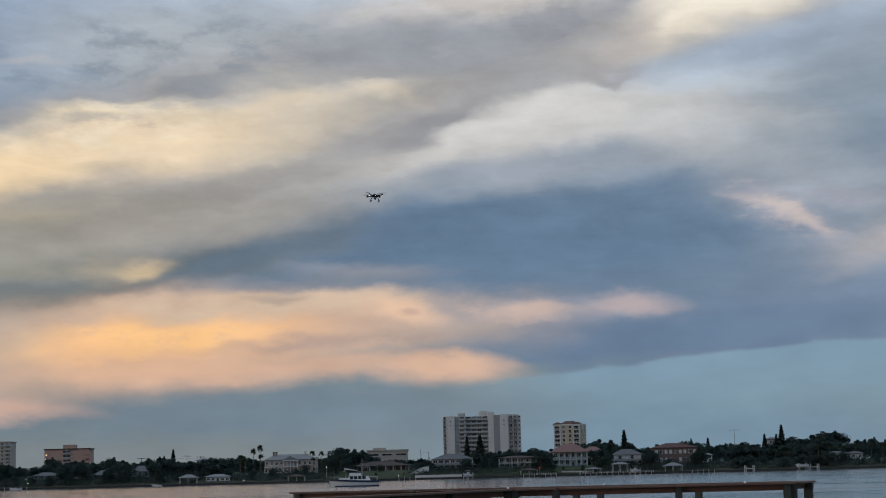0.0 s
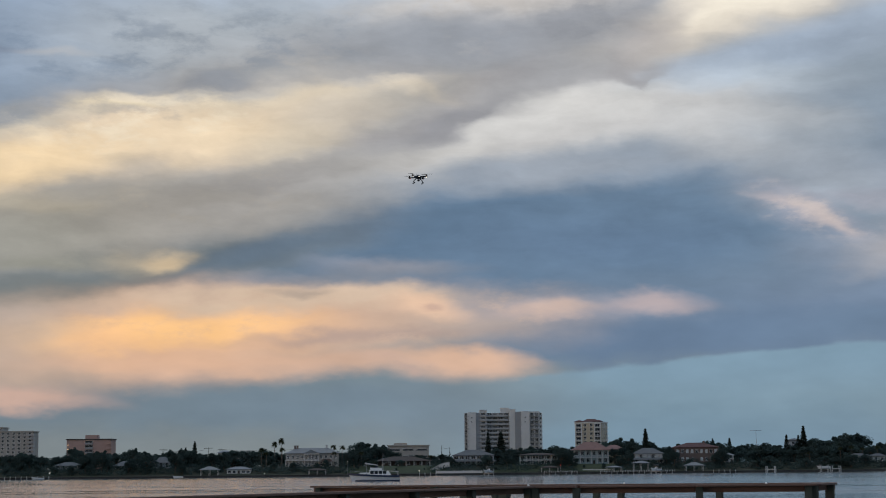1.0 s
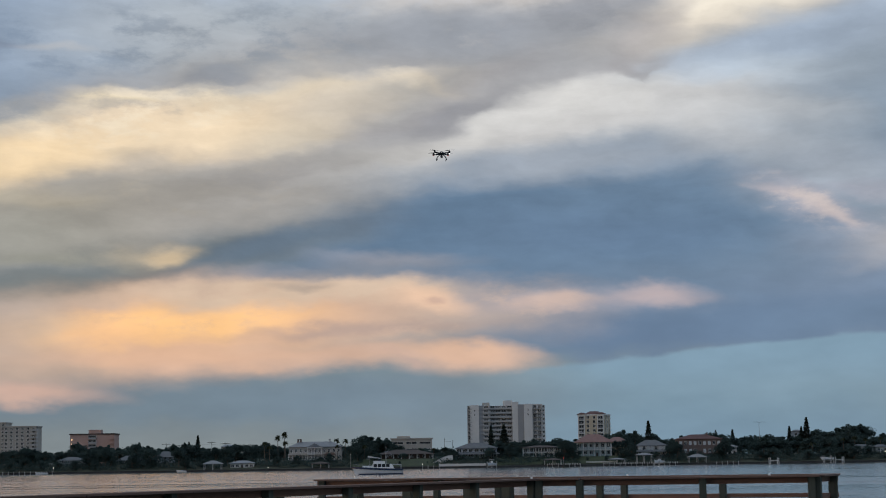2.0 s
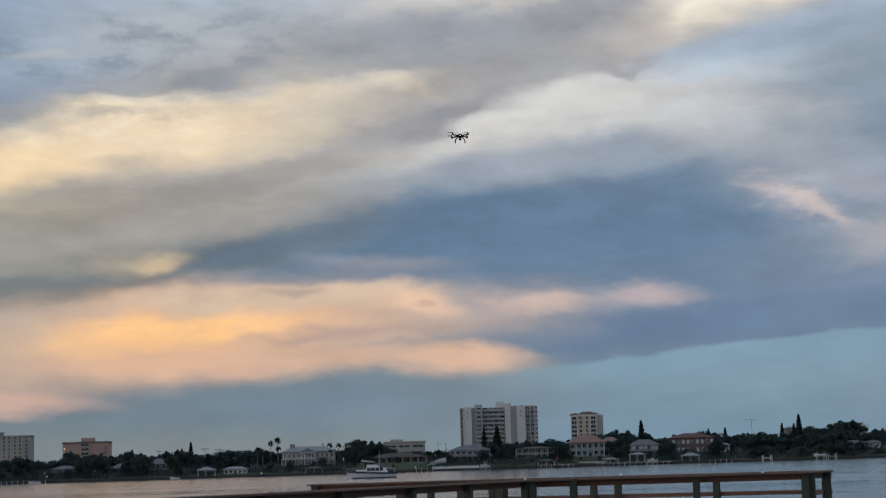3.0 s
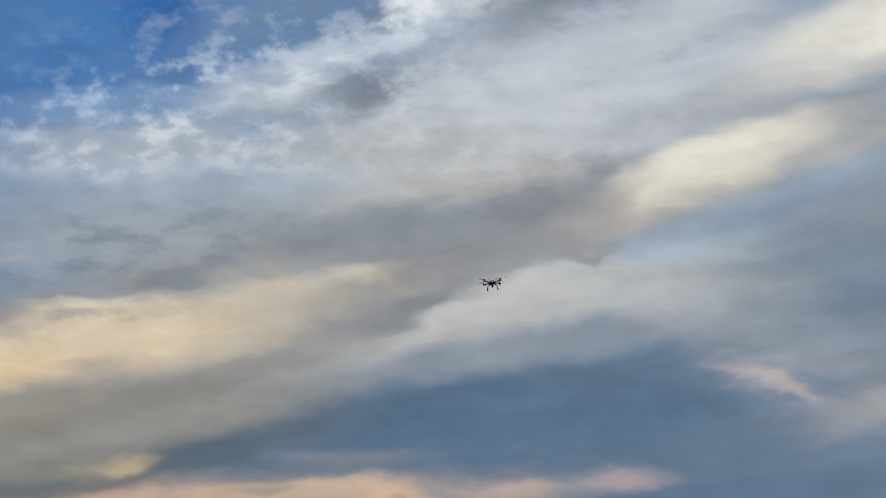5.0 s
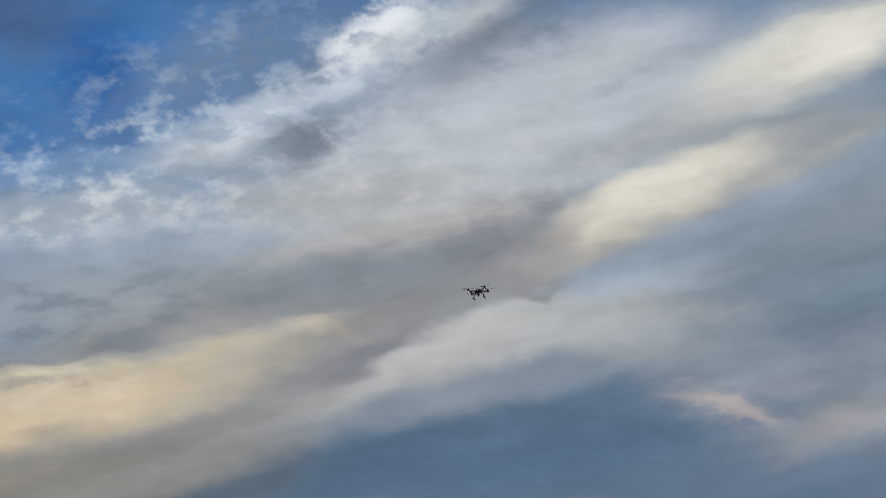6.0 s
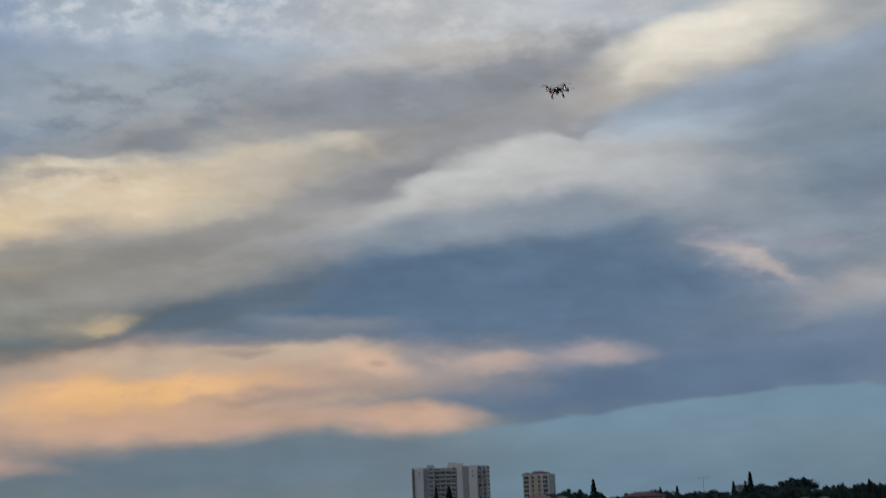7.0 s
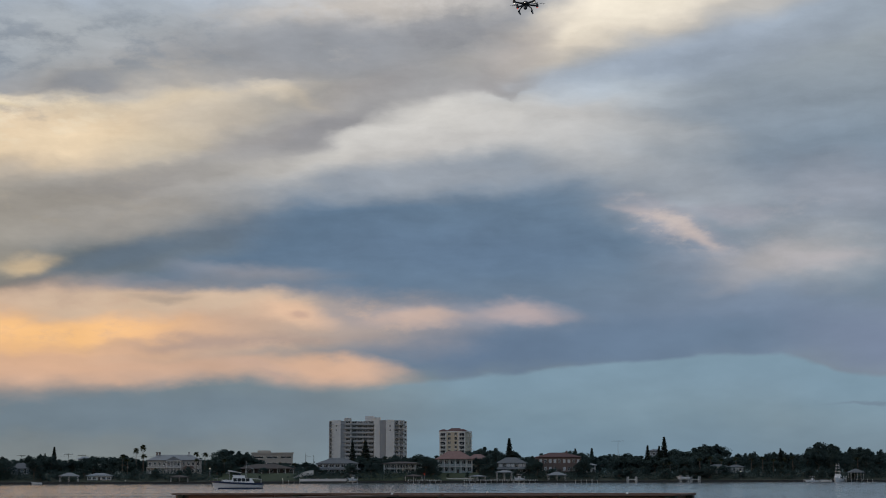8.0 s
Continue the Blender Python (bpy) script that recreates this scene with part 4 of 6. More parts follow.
plant("oak", -234.7, 959, 7.4, 7.5, 140)
plant("oak", -228.4, 960, 7.4, 9.1, 141)
plant("oak", -221.2, 965, 7.1, 8.9, 142)
plant("oak", -215.2, 967, 8.0, 11.4, 143)
plant("oak", -207.1, 966, 7.7, 10.4, 144)
plant("oak", -199.1, 957, 7.3, 7.6, 145)
plant("oak", -195.0, 965, 8.8, 8.7, 146)
plant("oak", -168.9, 957, 9.5, 13.0, 147)
plant("oak", -148.2, 961, 8.4, 9.4, 148)
plant("oak", -143.8, 964, 10.1, 13.4, 149)
plant("oak", -138.5, 963, 7.1, 9.3, 150)
plant("oak", -132.8, 969, 8.4, 8.7, 151)
plant("oak", -126.7, 969, 8.7, 10.2, 152)
plant("oak", -103.1, 963, 8.8, 10.3, 153)
plant("oak", -98.4, 967, 6.2, 5.8, 154)
plant("oak", -55.8, 958, 7.8, 7.7, 155)
plant("oak", -48.9, 960, 10.3, 10.3, 156)
plant("oak", -5.0, 961, 3.8, 4.9, 157)
plant("oak", 1.7, 956, 3.9, 3.7, 158)
plant("oak", 31.0, 960, 6.4, 8.3, 159)
plant("oak", 38.5, 967, 6.1, 5.5, 160)
plant("oak", 69.4, 955, 6.0, 6.4, 161)
plant("oak", 172.1, 959, 6.3, 6.8, 162)
plant("oak", 179.1, 964, 9.4, 13.2, 163)
plant("oak", 186.0, 969, 7.7, 10.8, 164)
plant("oak", 190.5, 966, 8.7, 13.3, 165)
plant("oak", 198.6, 965, 7.2, 10.1, 166)
plant("oak", 204.3, 958, 8.6, 12.9, 167)
plant("oak", 212.5, 970, 10.4, 12.9, 168)
plant("oak", 215.3, 961, 9.1, 12.4, 169)
plant("oak", 225.4, 969, 11.2, 13.9, 170)
plant("oak", 229.8, 965, 10.7, 15.1, 171)
plant("oak", 236.7, 968, 8.9, 10.6, 172)
plant("oak", 241.4, 964, 9.2, 10.2, 173)
plant("oak", 249.1, 966, 6.2, 4.9, 174)
plant("oak", 256.3, 967, 7.7, 8.0, 175)
plant("oak", 261.1, 961, 7.0, 7.8, 176)
plant("oak", 266.4, 959, 7.7, 8.7, 177)
plant("oak", 270.8, 955, 6.3, 6.2, 178)
plant("oak", 278.5, 958, 6.9, 6.9, 179)
plant("oak", 288.2, 965, 12.2, 9.5, 180)
plant("oak", 295.5, 968, 13.8, 12.3, 181)
plant("oak", 302.7, 965, 11.6, 9.9, 182)
plant("oak", 311.0, 968, 8.0, 6.4, 183)
plant("oak", 313.2, 957, 6.9, 5.6, 184)
plant("oak", 320.0, 957, 9.7, 10.2, 185)
plant("oak", 331.5, 967, 9.7, 10.8, 186)
plant("oak", 339.1, 964, 10.3, 8.3, 187)
plant("oak", 341.2, 956, 7.3, 6.7, 188)
plant("oak", 351.1, 965, 9.2, 7.4, 189)
plant("oak", -275.8, 940, 4.6, 4.7, 190)
plant("oak", -265.4, 939, 5.6, 6.9, 191)
plant("oak", -254.6, 944, 3.6, 4.8, 192)
plant("oak", -242.5, 938, 4.3, 5.2, 193)
plant("oak", -234.8, 942, 6.1, 7.0, 194)
plant("oak", -226.0, 940, 5.0, 6.8, 195)
plant("oak", -215.7, 938, 3.8, 5.3, 196)
plant("oak", -205.8, 936, 5.0, 5.5, 197)
plant("oak", -195.5, 937, 4.9, 5.1, 198)
plant("oak", -187.7, 944, 5.4, 6.4, 199)
plant("oak", -174.9, 939, 7.3, 7.2, 200)
plant("oak", -163.9, 939, 4.1, 4.5, 201)
plant("oak", -144.8, 936, 4.8, 7.0, 202)
plant("oak", -136.3, 940, 3.8, 4.3, 203)
plant("oak", -124.5, 941, 4.1, 3.8, 204)
plant("oak", -94.9, 941, 4.6, 4.2, 205)
plant("oak", -48.4, 943, 2.1, 2.6, 206)
plant("oak", -27.1, 939, 1.8, 2.0, 207)
plant("oak", -11.6, 940, 1.2, 1.2, 208)
plant("oak", -0.0, 943, 1.2, 1.1, 209)
plant("oak", 21.1, 938, 2.3, 3.1, 210)
plant("oak", 27.9, 939, 1.6, 2.0, 211)
plant("oak", 36.7, 942, 1.5, 1.7, 212)
plant("oak", 55.8, 941, 2.1, 2.2, 213)
plant("oak", 77.1, 941, 1.9, 2.2, 214)
plant("oak", 87.7, 940, 3.0, 2.7, 215)
plant("oak", 119.1, 940, 1.8, 1.9, 216)
plant("oak", 127.3, 938, 2.1, 2.5, 217)
plant("oak", 172.5, 938, 4.6, 7.0, 218)
plant("oak", 179.7, 940, 6.3, 8.3, 219)
plant("oak", 189.2, 943, 3.9, 5.2, 220)
plant("oak", 199.1, 937, 5.3, 6.8, 221)
plant("oak", 209.0, 938, 6.7, 7.1, 222)
plant("oak", 216.3, 939, 5.5, 8.5, 223)
plant("oak", 224.2, 938, 7.8, 11.2, 224)
plant("oak", 233.2, 943, 6.0, 7.4, 225)
plant("oak", 241.9, 938, 3.4, 5.1, 226)
plant("oak", 252.3, 943, 2.7, 3.0, 227)
plant("oak", 258.8, 942, 3.8, 3.9, 228)
plant("oak", 265.8, 943, 3.7, 5.5, 229)
plant("oak", 272.1, 941, 3.2, 4.5, 230)
plant("oak", 282.3, 941, 4.7, 7.1, 231)
plant("oak", 288.1, 937, 6.4, 7.0, 232)
plant("oak", 295.9, 940, 5.1, 7.7, 233)
plant("oak", 305.4, 937, 5.0, 7.4, 234)
plant("oak", 314.4, 942, 3.7, 4.5, 235)
plant("oak", 321.0, 942, 4.4, 6.6, 236)
plant("oak", 328.4, 937, 3.9, 4.6, 237)
plant("oak", 340.3, 938, 3.5, 4.3, 238)
plant("pine", 115.4, 975, 19.9, 6.8, 239)
plant("pine", 208.4, 985, 20.8, 7.1, 240)
plant("pine", 205.3, 985, 15.6, 5.3, 241)
plant("pine", 197.0, 978, 15.8, 5.4, 242)
plant("pine", 165.3, 985, 14.4, 4.9, 243)
plant("pine", -146.1, 990, 15.6, 5.3, 244)
plant("pine", -151.3, 990, 12.0, 4.1, 245)
plant("pine", -160.6, 990, 11.0, 3.7, 246)
plant("pine", 24.7, 972, 18.7, 5.2, 247)
plant("pine", 32.0, 968, 18.9, 8.4, 248)
plant("pine", 281.2, 985, 11.6, 3.9, 249)
plant("pine", 278.9, 988, 14.2, 4.8, 250)
plant("pine", 156.6, 992, 14.3, 4.3, 251)
plant("pine", 299.2, 980, 10.1, 3.4, 252)
plant("palm", -98.9, 985, 15.4, 4.6, 253)
plant("palm", -95.3, 988, 17.4, 4.6, 254)
plant("palm", -94.1, 980, 11.7, 4.6, 255)
plant("palm", -64.0, 975, 12.9, 4.6, 256)
plant("palm", -59.3, 978, 12.6, 4.6, 257)
plant("palm", -100.6, 955, 8.8, 4.6, 258)
plant("palm", -8.5, 990, 6.4, 4.6, 259)
plant("palm", 203.0, 945, 7.4, 4.6, 260)
plant("oak", -84.1, 941, 5.2, 5.0, 261)
plant("oak", -66.1, 945, 5.3, 5.6, 262)
plant("oak", -70.9, 942, 4.1, 3.5, 263)
plant("oak", 8.2, 944, 3.4, 3.7, 264)
plant("oak", 22.7, 944, 7.2, 7.4, 265)
plant("oak", 34.4, 946, 8.0, 6.9, 266)
plant("oak", 64.7, 943, 10.8, 10.7, 267)
plant("oak", 68.9, 944, 8.8, 10.2, 268)
plant("oak", 97.1, 944, 5.0, 5.3, 269)
plant("oak", 101.7, 944, 7.4, 8.2, 270)
plant("oak", 123.4, 946, 6.7, 6.1, 271)
plant("oak", 127.2, 942, 9.3, 8.4, 272)
plant("oak", 150.5, 943, 7.0, 8.1, 273)
plant("oak", 153.6, 943, 9.0, 9.5, 274)
plant("oak", -174.6, 945, 6.6, 8.5, 275)
plant("oak", -165.2, 942, 10.1, 12.1, 276)
plant("oak", -149.7, 943, 10.1, 9.1, 277)
plant("oak", -123.1, 945, 4.7, 5.4, 278)
plant("oak", -108.9, 944, 5.4, 4.4, 279)
plant("oak", -50.8, 947, 7.2, 6.9, 280)
plant("oak", -39.6, 945, 5.2, 5.6, 281)
plant("oak", -200.1, 943, 10.0, 10.4, 282)
plant("oak", -190.7, 943, 10.6, 9.6, 283)
plant("oak", 135.8, 941, 4.7, 5.1, 284)
plant("oak", 115.8, 943, 3.9, 4.5, 285)

plant("palm", 221.5, 951, 8.6, 4.4, 300)
plant("palm", 228.4, 953, 9.4, 4.6, 301)
plant("palm", 234.2, 952, 8.2, 4.2, 302)
plant("palm", 243.0, 953, 9.0, 4.4, 303)
plant("palm", 251.6, 952, 8.4, 4.4, 304)
plant("palm", 258.7, 954, 9.2, 4.6, 305)
plant("palm", 264.4, 952, 8.0, 4.2, 306)
plant("palm", 271.8, 955, 8.8, 4.4, 307)
plant("palm", 276.0, 953, 9.6, 4.6, 308)
plant("palm", 314.0, 953, 9.0, 4.6, 309)
plant("palm", -103.0, 951, 11.0, 4.4, 310)
plant("palm", -62.0, 949, 9.0, 4.0, 311)
plant("palm", -47.0, 952, 8.5, 4.0, 312)
plant("oak", 95.5, 957, 8.4, 8.5, 400)
plant("oak", 100.5, 958, 9.4, 8.0, 401)
plant("oak", 104.0, 953, 8.0, 6.5, 402)
plant("oak", 125.5, 952, 8.2, 7.5, 403)
plant("oak", 156.0, 951, 8.0, 6.5, 404)
plant("oak", 29.5, 957, 9.2, 9.0, 405)
plant("oak", 37.0, 955, 9.0, 8.0, 406)
plant("oak", 4.0, 948, 4.5, 5.0, 407)
plant("oak", -44.0, 950, 7.5, 8.0, 408)
plant("oak", -25.0, 950, 3.4, 5.0, 409)


def shrub_belt(name, x0, x1, y0, y1, low, high, step, size, seed, label, skip=()):
    """Lumps of brush along the bank."""
    rng = np.random.default_rng(seed)
    centres, radii = [], []
    x = x0
    while x < x1:
        x += rng.uniform(0.5, 1.5) * step
        if any(a < x < b for a, b in skip):
            continue
        y, h = rng.uniform(y0, y1), rng.uniform(low, high)
        centres.append((x, y, bank(y) + h * 0.42))
        radii.append((h * rng.uniform(0.7, 1.2), h * 0.7, h * 0.6))
    me = cards(rng, centres, radii, 70 * len(centres), size)
    me.materials.append(LEAF)
    tagged(new(name, me), label, "shrubs", kind="stuff")


SHORE_LAWNS = ((-122.5, -105.5), (-50.4, -8.1), (71.6, 91.2))
shrub_belt("shore_shrubs", -300, 380, 934, 941, 1.2, 3.2, 1.5, 0.34, 71, "dark tangled shrubs along the seawall", SHORE_LAWNS)
shrub_belt("bank_shrubs", -300, 380, 941, 949, 1.5, 4.0, 1.6, 0.38, 72, "dark shrubs on the sloping bank", SHORE_LAWNS)
shrub_belt("far_thicket", -320, 400, 1014, 1022, 4.0, 7.0, 1.7, 0.6, 73, "dark thicket of trees behind the houses")
for stock in OAKS + PINES + PALMS:
    for o in (*stock.children_recursive, stock):
        bpy.data.objects.remove(o)


# ---- buildings ----
def window_meshes(w, h):
    f = B()
    for x0, x1, z0, z1 in ((-w / 2 - 0.1, -w / 2, -0.1, h + 0.1), (w / 2, w / 2 + 0.1, -0.1, h + 0.1), (-w / 2, w / 2, -0.1, 0), (-w / 2, w / 2, h, h + 0.1), (-0.04, 0.04, 0, h)):
        box(f, x0, x1, -0.12, 0.06, z0, z1)
    g = B()
    box(g, -w / 2, w / 2, -0.03, 0.02, 0, h)
    return mesh_of("window", f, WHITE_PLASTIC), mesh_of("pane", g, GLASS)


def window(parent, frame_mesh, pane_mesh, at, label=""):
    w = part("window", frame_mesh, None, parent, label, at=at)
    part("pane", pane_mesh, None, w)
    return w


def hip_roof(w, d, h, over=0.8, ridge=0.35):
    """Eaves at z 0, front at y 0."""
    bm = B()
    x, y0, y1 = w / 2 + over, -over, d + over
    r = w / 2 * ridge
    lo = [bm.verts.new(p) for p in ((-x, y0, 0), (x, y0, 0), (x, y1, 0), (-x, y1, 0))]
    up = [bm.verts.new(p) for p in ((-x, y0, 0.25), (x, y0, 0.25), (x, y1, 0.25), (-x, y1, 0.25))]
    a, b = bm.verts.new((-r, d / 2, h)), bm.verts.new((r, d / 2, h))
    bm.faces.new(lo[::-1])
    for i in range(4):
        bm.faces.new((lo[i], lo[(i + 1) % 4], up[(i + 1) % 4], up[i]))
    bm.faces.new((up[0], up[1], b, a)), bm.faces.new((up[1], up[2], b)), bm.faces.new((up[2], up[3], a, b)), bm.faces.new((up[3], up[0], a))
    return bm


def house(x0, x1, y, eave, ridge, wall, roof, label, floors=2, bays=5, depth=11, columns=0, balcony=False, chimney=None, win=(1.3, 1.4), turn=0, base=None, pane=None, skirt=None, sill=0.32):
    """A house that faces the river; eave and ridge are heights above the lawn."""
    w = x1 - x0
    h = thing("house", pose((x0 + x1) / 2, y, LAWN_Z if base is None else base, 0, 0, turn), label, "house", "riverside houses")
    front = 2.4 if columns else 0.0
    part("wall", box(B(), -w / 2, w / 2, front, depth, -1.2, eave), wall, h)
    r = part("roof", hip_roof(w, depth, ridge - eave), roof, h, at=(0, 0, eave))
    if chimney is not None:
        part("chimney", box(B(), chimney - 0.5, chimney + 0.5, depth * 0.4, depth * 0.4 + 0.9, 0, ridge - eave + 1.0), TAN_WALL, r)
    fh = eave / floors
    fm, pm = window_meshes(*win)
    drawn = pm
    if pane is not None:
        drawn = pm.copy()
        drawn.materials[0] = pane
    if skirt:
        part("skirt_roof", hip_roof(w + 2.4, 4.0, 1.3, 0.5, 0.9), roof, h, "low roof over the lower storey", at=(0, -2.6, fh - 0.7))
        for j in range(bays + 1):
            part("post", rod(B(), (-w / 2 + w * j / bays, -2.2, -1.2), (-w / 2 + w * j / bays, -2.2, fh - 0.7), 0.13), WHITE_WALL, h)
    for k in range(floors):
        for j in range(bays):
            x = -w / 2 + w * (j + 0.5) / bays
            if k == 0 and j == bays // 2:
                d = part("door", box(B(), x - 0.6, x + 0.6, front - 0.08, front + 0.05, 0, 2.1), BROWN_WALL, h)
                part("handle", rod(B(), (x + 0.4, front - 0.16, 1.0), (x + 0.4, front - 0.16, 1.2), 0.03), METAL, d)
                continue
            window(h, fm, drawn if (2 * j + k) % 3 else pm, (x, front, k * fh + sill * fh))
    if columns:
        cm = B()
        rod(cm, (0, 0, 0), (0, 0, eave), 0.24, 0.2, 10)
        box(cm, -0.34, 0.34, -0.34, 0.34, 0, 0.3)
        box(cm, -0.32, 0.32, -0.32, 0.32, eave - 0.3, eave)
        cm = mesh_of("column", cm, WHITE_WALL)
        for j in range(columns):
            part("column", cm, None, h, at=(-w / 2 + 0.4 + (w - 0.8) * j / (columns - 1), 0.35, 0))
        part("porch", box(B(), -w / 2, w / 2, 0, front, -1.2, 0.04), PALE_WALL, h)
    if balcony:
        b = part("balcony", box(B(), -w / 2, w / 2, 0, max(front, 1.4), fh - 0.3, fh), WHITE_WALL, h)
        bm = B()
        for z in (0.5, 0.95):
            box(bm, -w / 2, w / 2, 0.02, 0.08, fh + z - 0.05, fh + z)
        for j in range(int(w / 0.6)):
            box(bm, -w / 2 + 0.6 * j, -w / 2 + 0.6 * j + 0.06, 0.03, 0.07, fh, fh + 0.95)
        part("balustrade", bm, WHITE_WALL, b)
    return h


def pavilion(x0, x1, y, eave, ridge, roof, label):
    w = x1 - x0
    p = thing("boathouse", ((x0 + x1) / 2, y, 0), label, "boathouse", "boathouses at the docks")
    part("roof", hip_roof(w, 5.0, ridge - eave, 0.5, 0.2), roof, p, at=(0, 0, eave))
    pm = B()
    rod(pm, (0, 0, -2.6), (0, 0, eave), 0.14)
    pm = mesh_of("post", pm, PALE_WALL)
    for sx in (-1, 0, 1):
        for yy in (0.2, 4.8):
            part("post", pm, None, p, at=(sx * (w / 2 - 0.3), yy, 0))
    part("platform", box(B(), -w / 2, w / 2, 0, 5, 0.95, 1.15), BROWN_WALL, p)
    return p


def slab_block(x0, x1, y, top, wall, label, floors, cols, depth=16, penthouse=None, roof_edge=None, win=(1.6, 1.3), shown=99, turn=0, name="apartment_building"):
    """A flat-roofed block with rows of windows."""
    w = x1 - x0
    t = thing(name, pose((x0 + x1) / 2, y, 1.3, 0, 0, turn), label, "building", "buildings behind the trees")
    h = top - 1.3
    part("wall", box(B(), -w / 2, w / 2, 0, depth, -0.6, h), wall, t)
    part("roof", box(B(), -w / 2 - 0.5, w / 2 + 0.5, -0.5, depth + 0.5, h, h + 0.7), roof_edge or wall, t)
    if penthouse:
        part("penthouse", box(B(), penthouse[0], penthouse[1], depth * 0.3, depth * 0.7, h + 0.7, h + penthouse[2]), wall, t)
    fh = h / floors
    fm, pm = window_meshes(*win)
    for k in range(max(0, floors - shown), floors):
        for j in range(cols):
            window(t, fm, pm, (-w / 2 + w * (j + 0.5) / cols, 0, k * fh + 0.3 * fh))
    return t


def add_balconies(t, x0, x1, floors, fh, first, reach, mat=None):
    bm_ = balcony_mesh(0, x1 - x0, reach, True, "balcony", mat)
    for k in range(first, floors):
        part("balcony", bm_, None, t, at=(x0, 0, k * fh))


def balcony_mesh(x0, x1, reach, solid, name, mat=None):
    bm = B()
    box(bm, x0, x1, -reach, 0.3, -0.12, 0.12)
    if solid:
        box(bm, x0, x1, -reach, -reach + 0.15, 0.12, 1.05)
        box(bm, x0, x0 + 0.15, -reach + 0.15, 0.3, 0.12, 1.05)
        box(bm, x1 - 0.15, x1, -reach + 0.15, 0.3, 0.12, 1.05)
    else:
        for z in (0.55, 1.0):
            box(bm, x0, x1, -reach, -reach + 0.06, z, z + 0.07)
        for k in range(int((x1 - x0) / 0.7) + 1):
            box(bm, x0 + 0.7 * k, x0 + 0.7 * k + 0.06, -reach + 0.01, -reach + 0.05, 0.12, 1.0)
    return mesh_of(name, bm, mat or WHITE_WALL)


def condo_tower(x0, x1, y, top):
    """The broad white tower: two wings, a core and a recessed middle with long balconies."""
    t = thing("condo_tower", (x0, y, 1.4), "wide white and grey high-rise with stacked balconies", "building")
    w, h = x1 - x0, top - 1.4
    u = w / 412.0
    floors = 14
    fh = h / floors

    def span(a, b):
        return a * u, b * u
    for a, b, front, up, mat, lab in ((14, 60, 0.6, 0, WHITE_WALL, ""), (56, 82, 1.6, -0.3, GREY_WALL, "grey rendered wall panel"), (80, 118, 2.0, 1.6, PALE_WALL, ""), (114, 252, 5.0, -0.4, GREY_WALL, "recessed grey wall"),
                                      (238, 272, 2.6, 1.9, WHITE_WALL, "tall white lift core"), (268, 304, 2.0, 0.2, GREY_WALL, "grey rendered wall panel"), (300, 345, 0.8, 0.4, WHITE_WALL, ""), (342, 398, 1.6, 0.2, PALE_WALL, ""),
                                      (397, 412, 2.4, -0.6, WHITE_WALL, ""), (0, 24, 3.0, -0.3, GREY_WALL, "")):
        p, q = span(a, b)
        part("wall", box(B(), p, q, front, 17 + a * 0.004, -0.6, h + up), mat, t, lab)
    part("penthouse", box(B(), *span(192, 240), 6.5, 13, h - 0.4, h + 2.9), WHITE_WALL, t)
    stacks = ((0, 23, 3.0, 2.6, False), (84, 114, 2.0, 1.3, True), (119, 237, 5.0, 1.9, True), (346, 394, 1.6, 1.4, False))
    for a, b, front, reach, solid in stacks:
        p, q = span(a, b)
        bm_ = balcony_mesh(0, q - p, reach, solid, "balcony", FASCIA)
        n = max(1, round((q - p) / 3.4))
        fm, pm = window_meshes((q - p) / n - 0.9, 2.0)
        blinds = pm.copy()
        blinds.materials[0] = BLIND
        for k in range(floors):
            bal = part("balcony", bm_, None, t, at=(p, front, k * fh))
            for j in range(n):
                window(t, fm, blinds if (5 * j + 3 * k) % 7 < 4 else pm, (p + (q - p) * (j + 0.5) / n, front, k * fh + 0.2))
    fm, pm = window_meshes(0.7, 1.0)
    for a in (38, 322):
        for k in (11, 12):
            window(t, fm, pm, (a * u, 0.6 if a < 100 else 0.8, k * fh + 1.4))
    fm, pm = window_meshes(1.1, 1.3)
    for k in range(floors):
        window(t, fm, pm, (404 * u, 2.4, k * fh + 0.8))
    return t


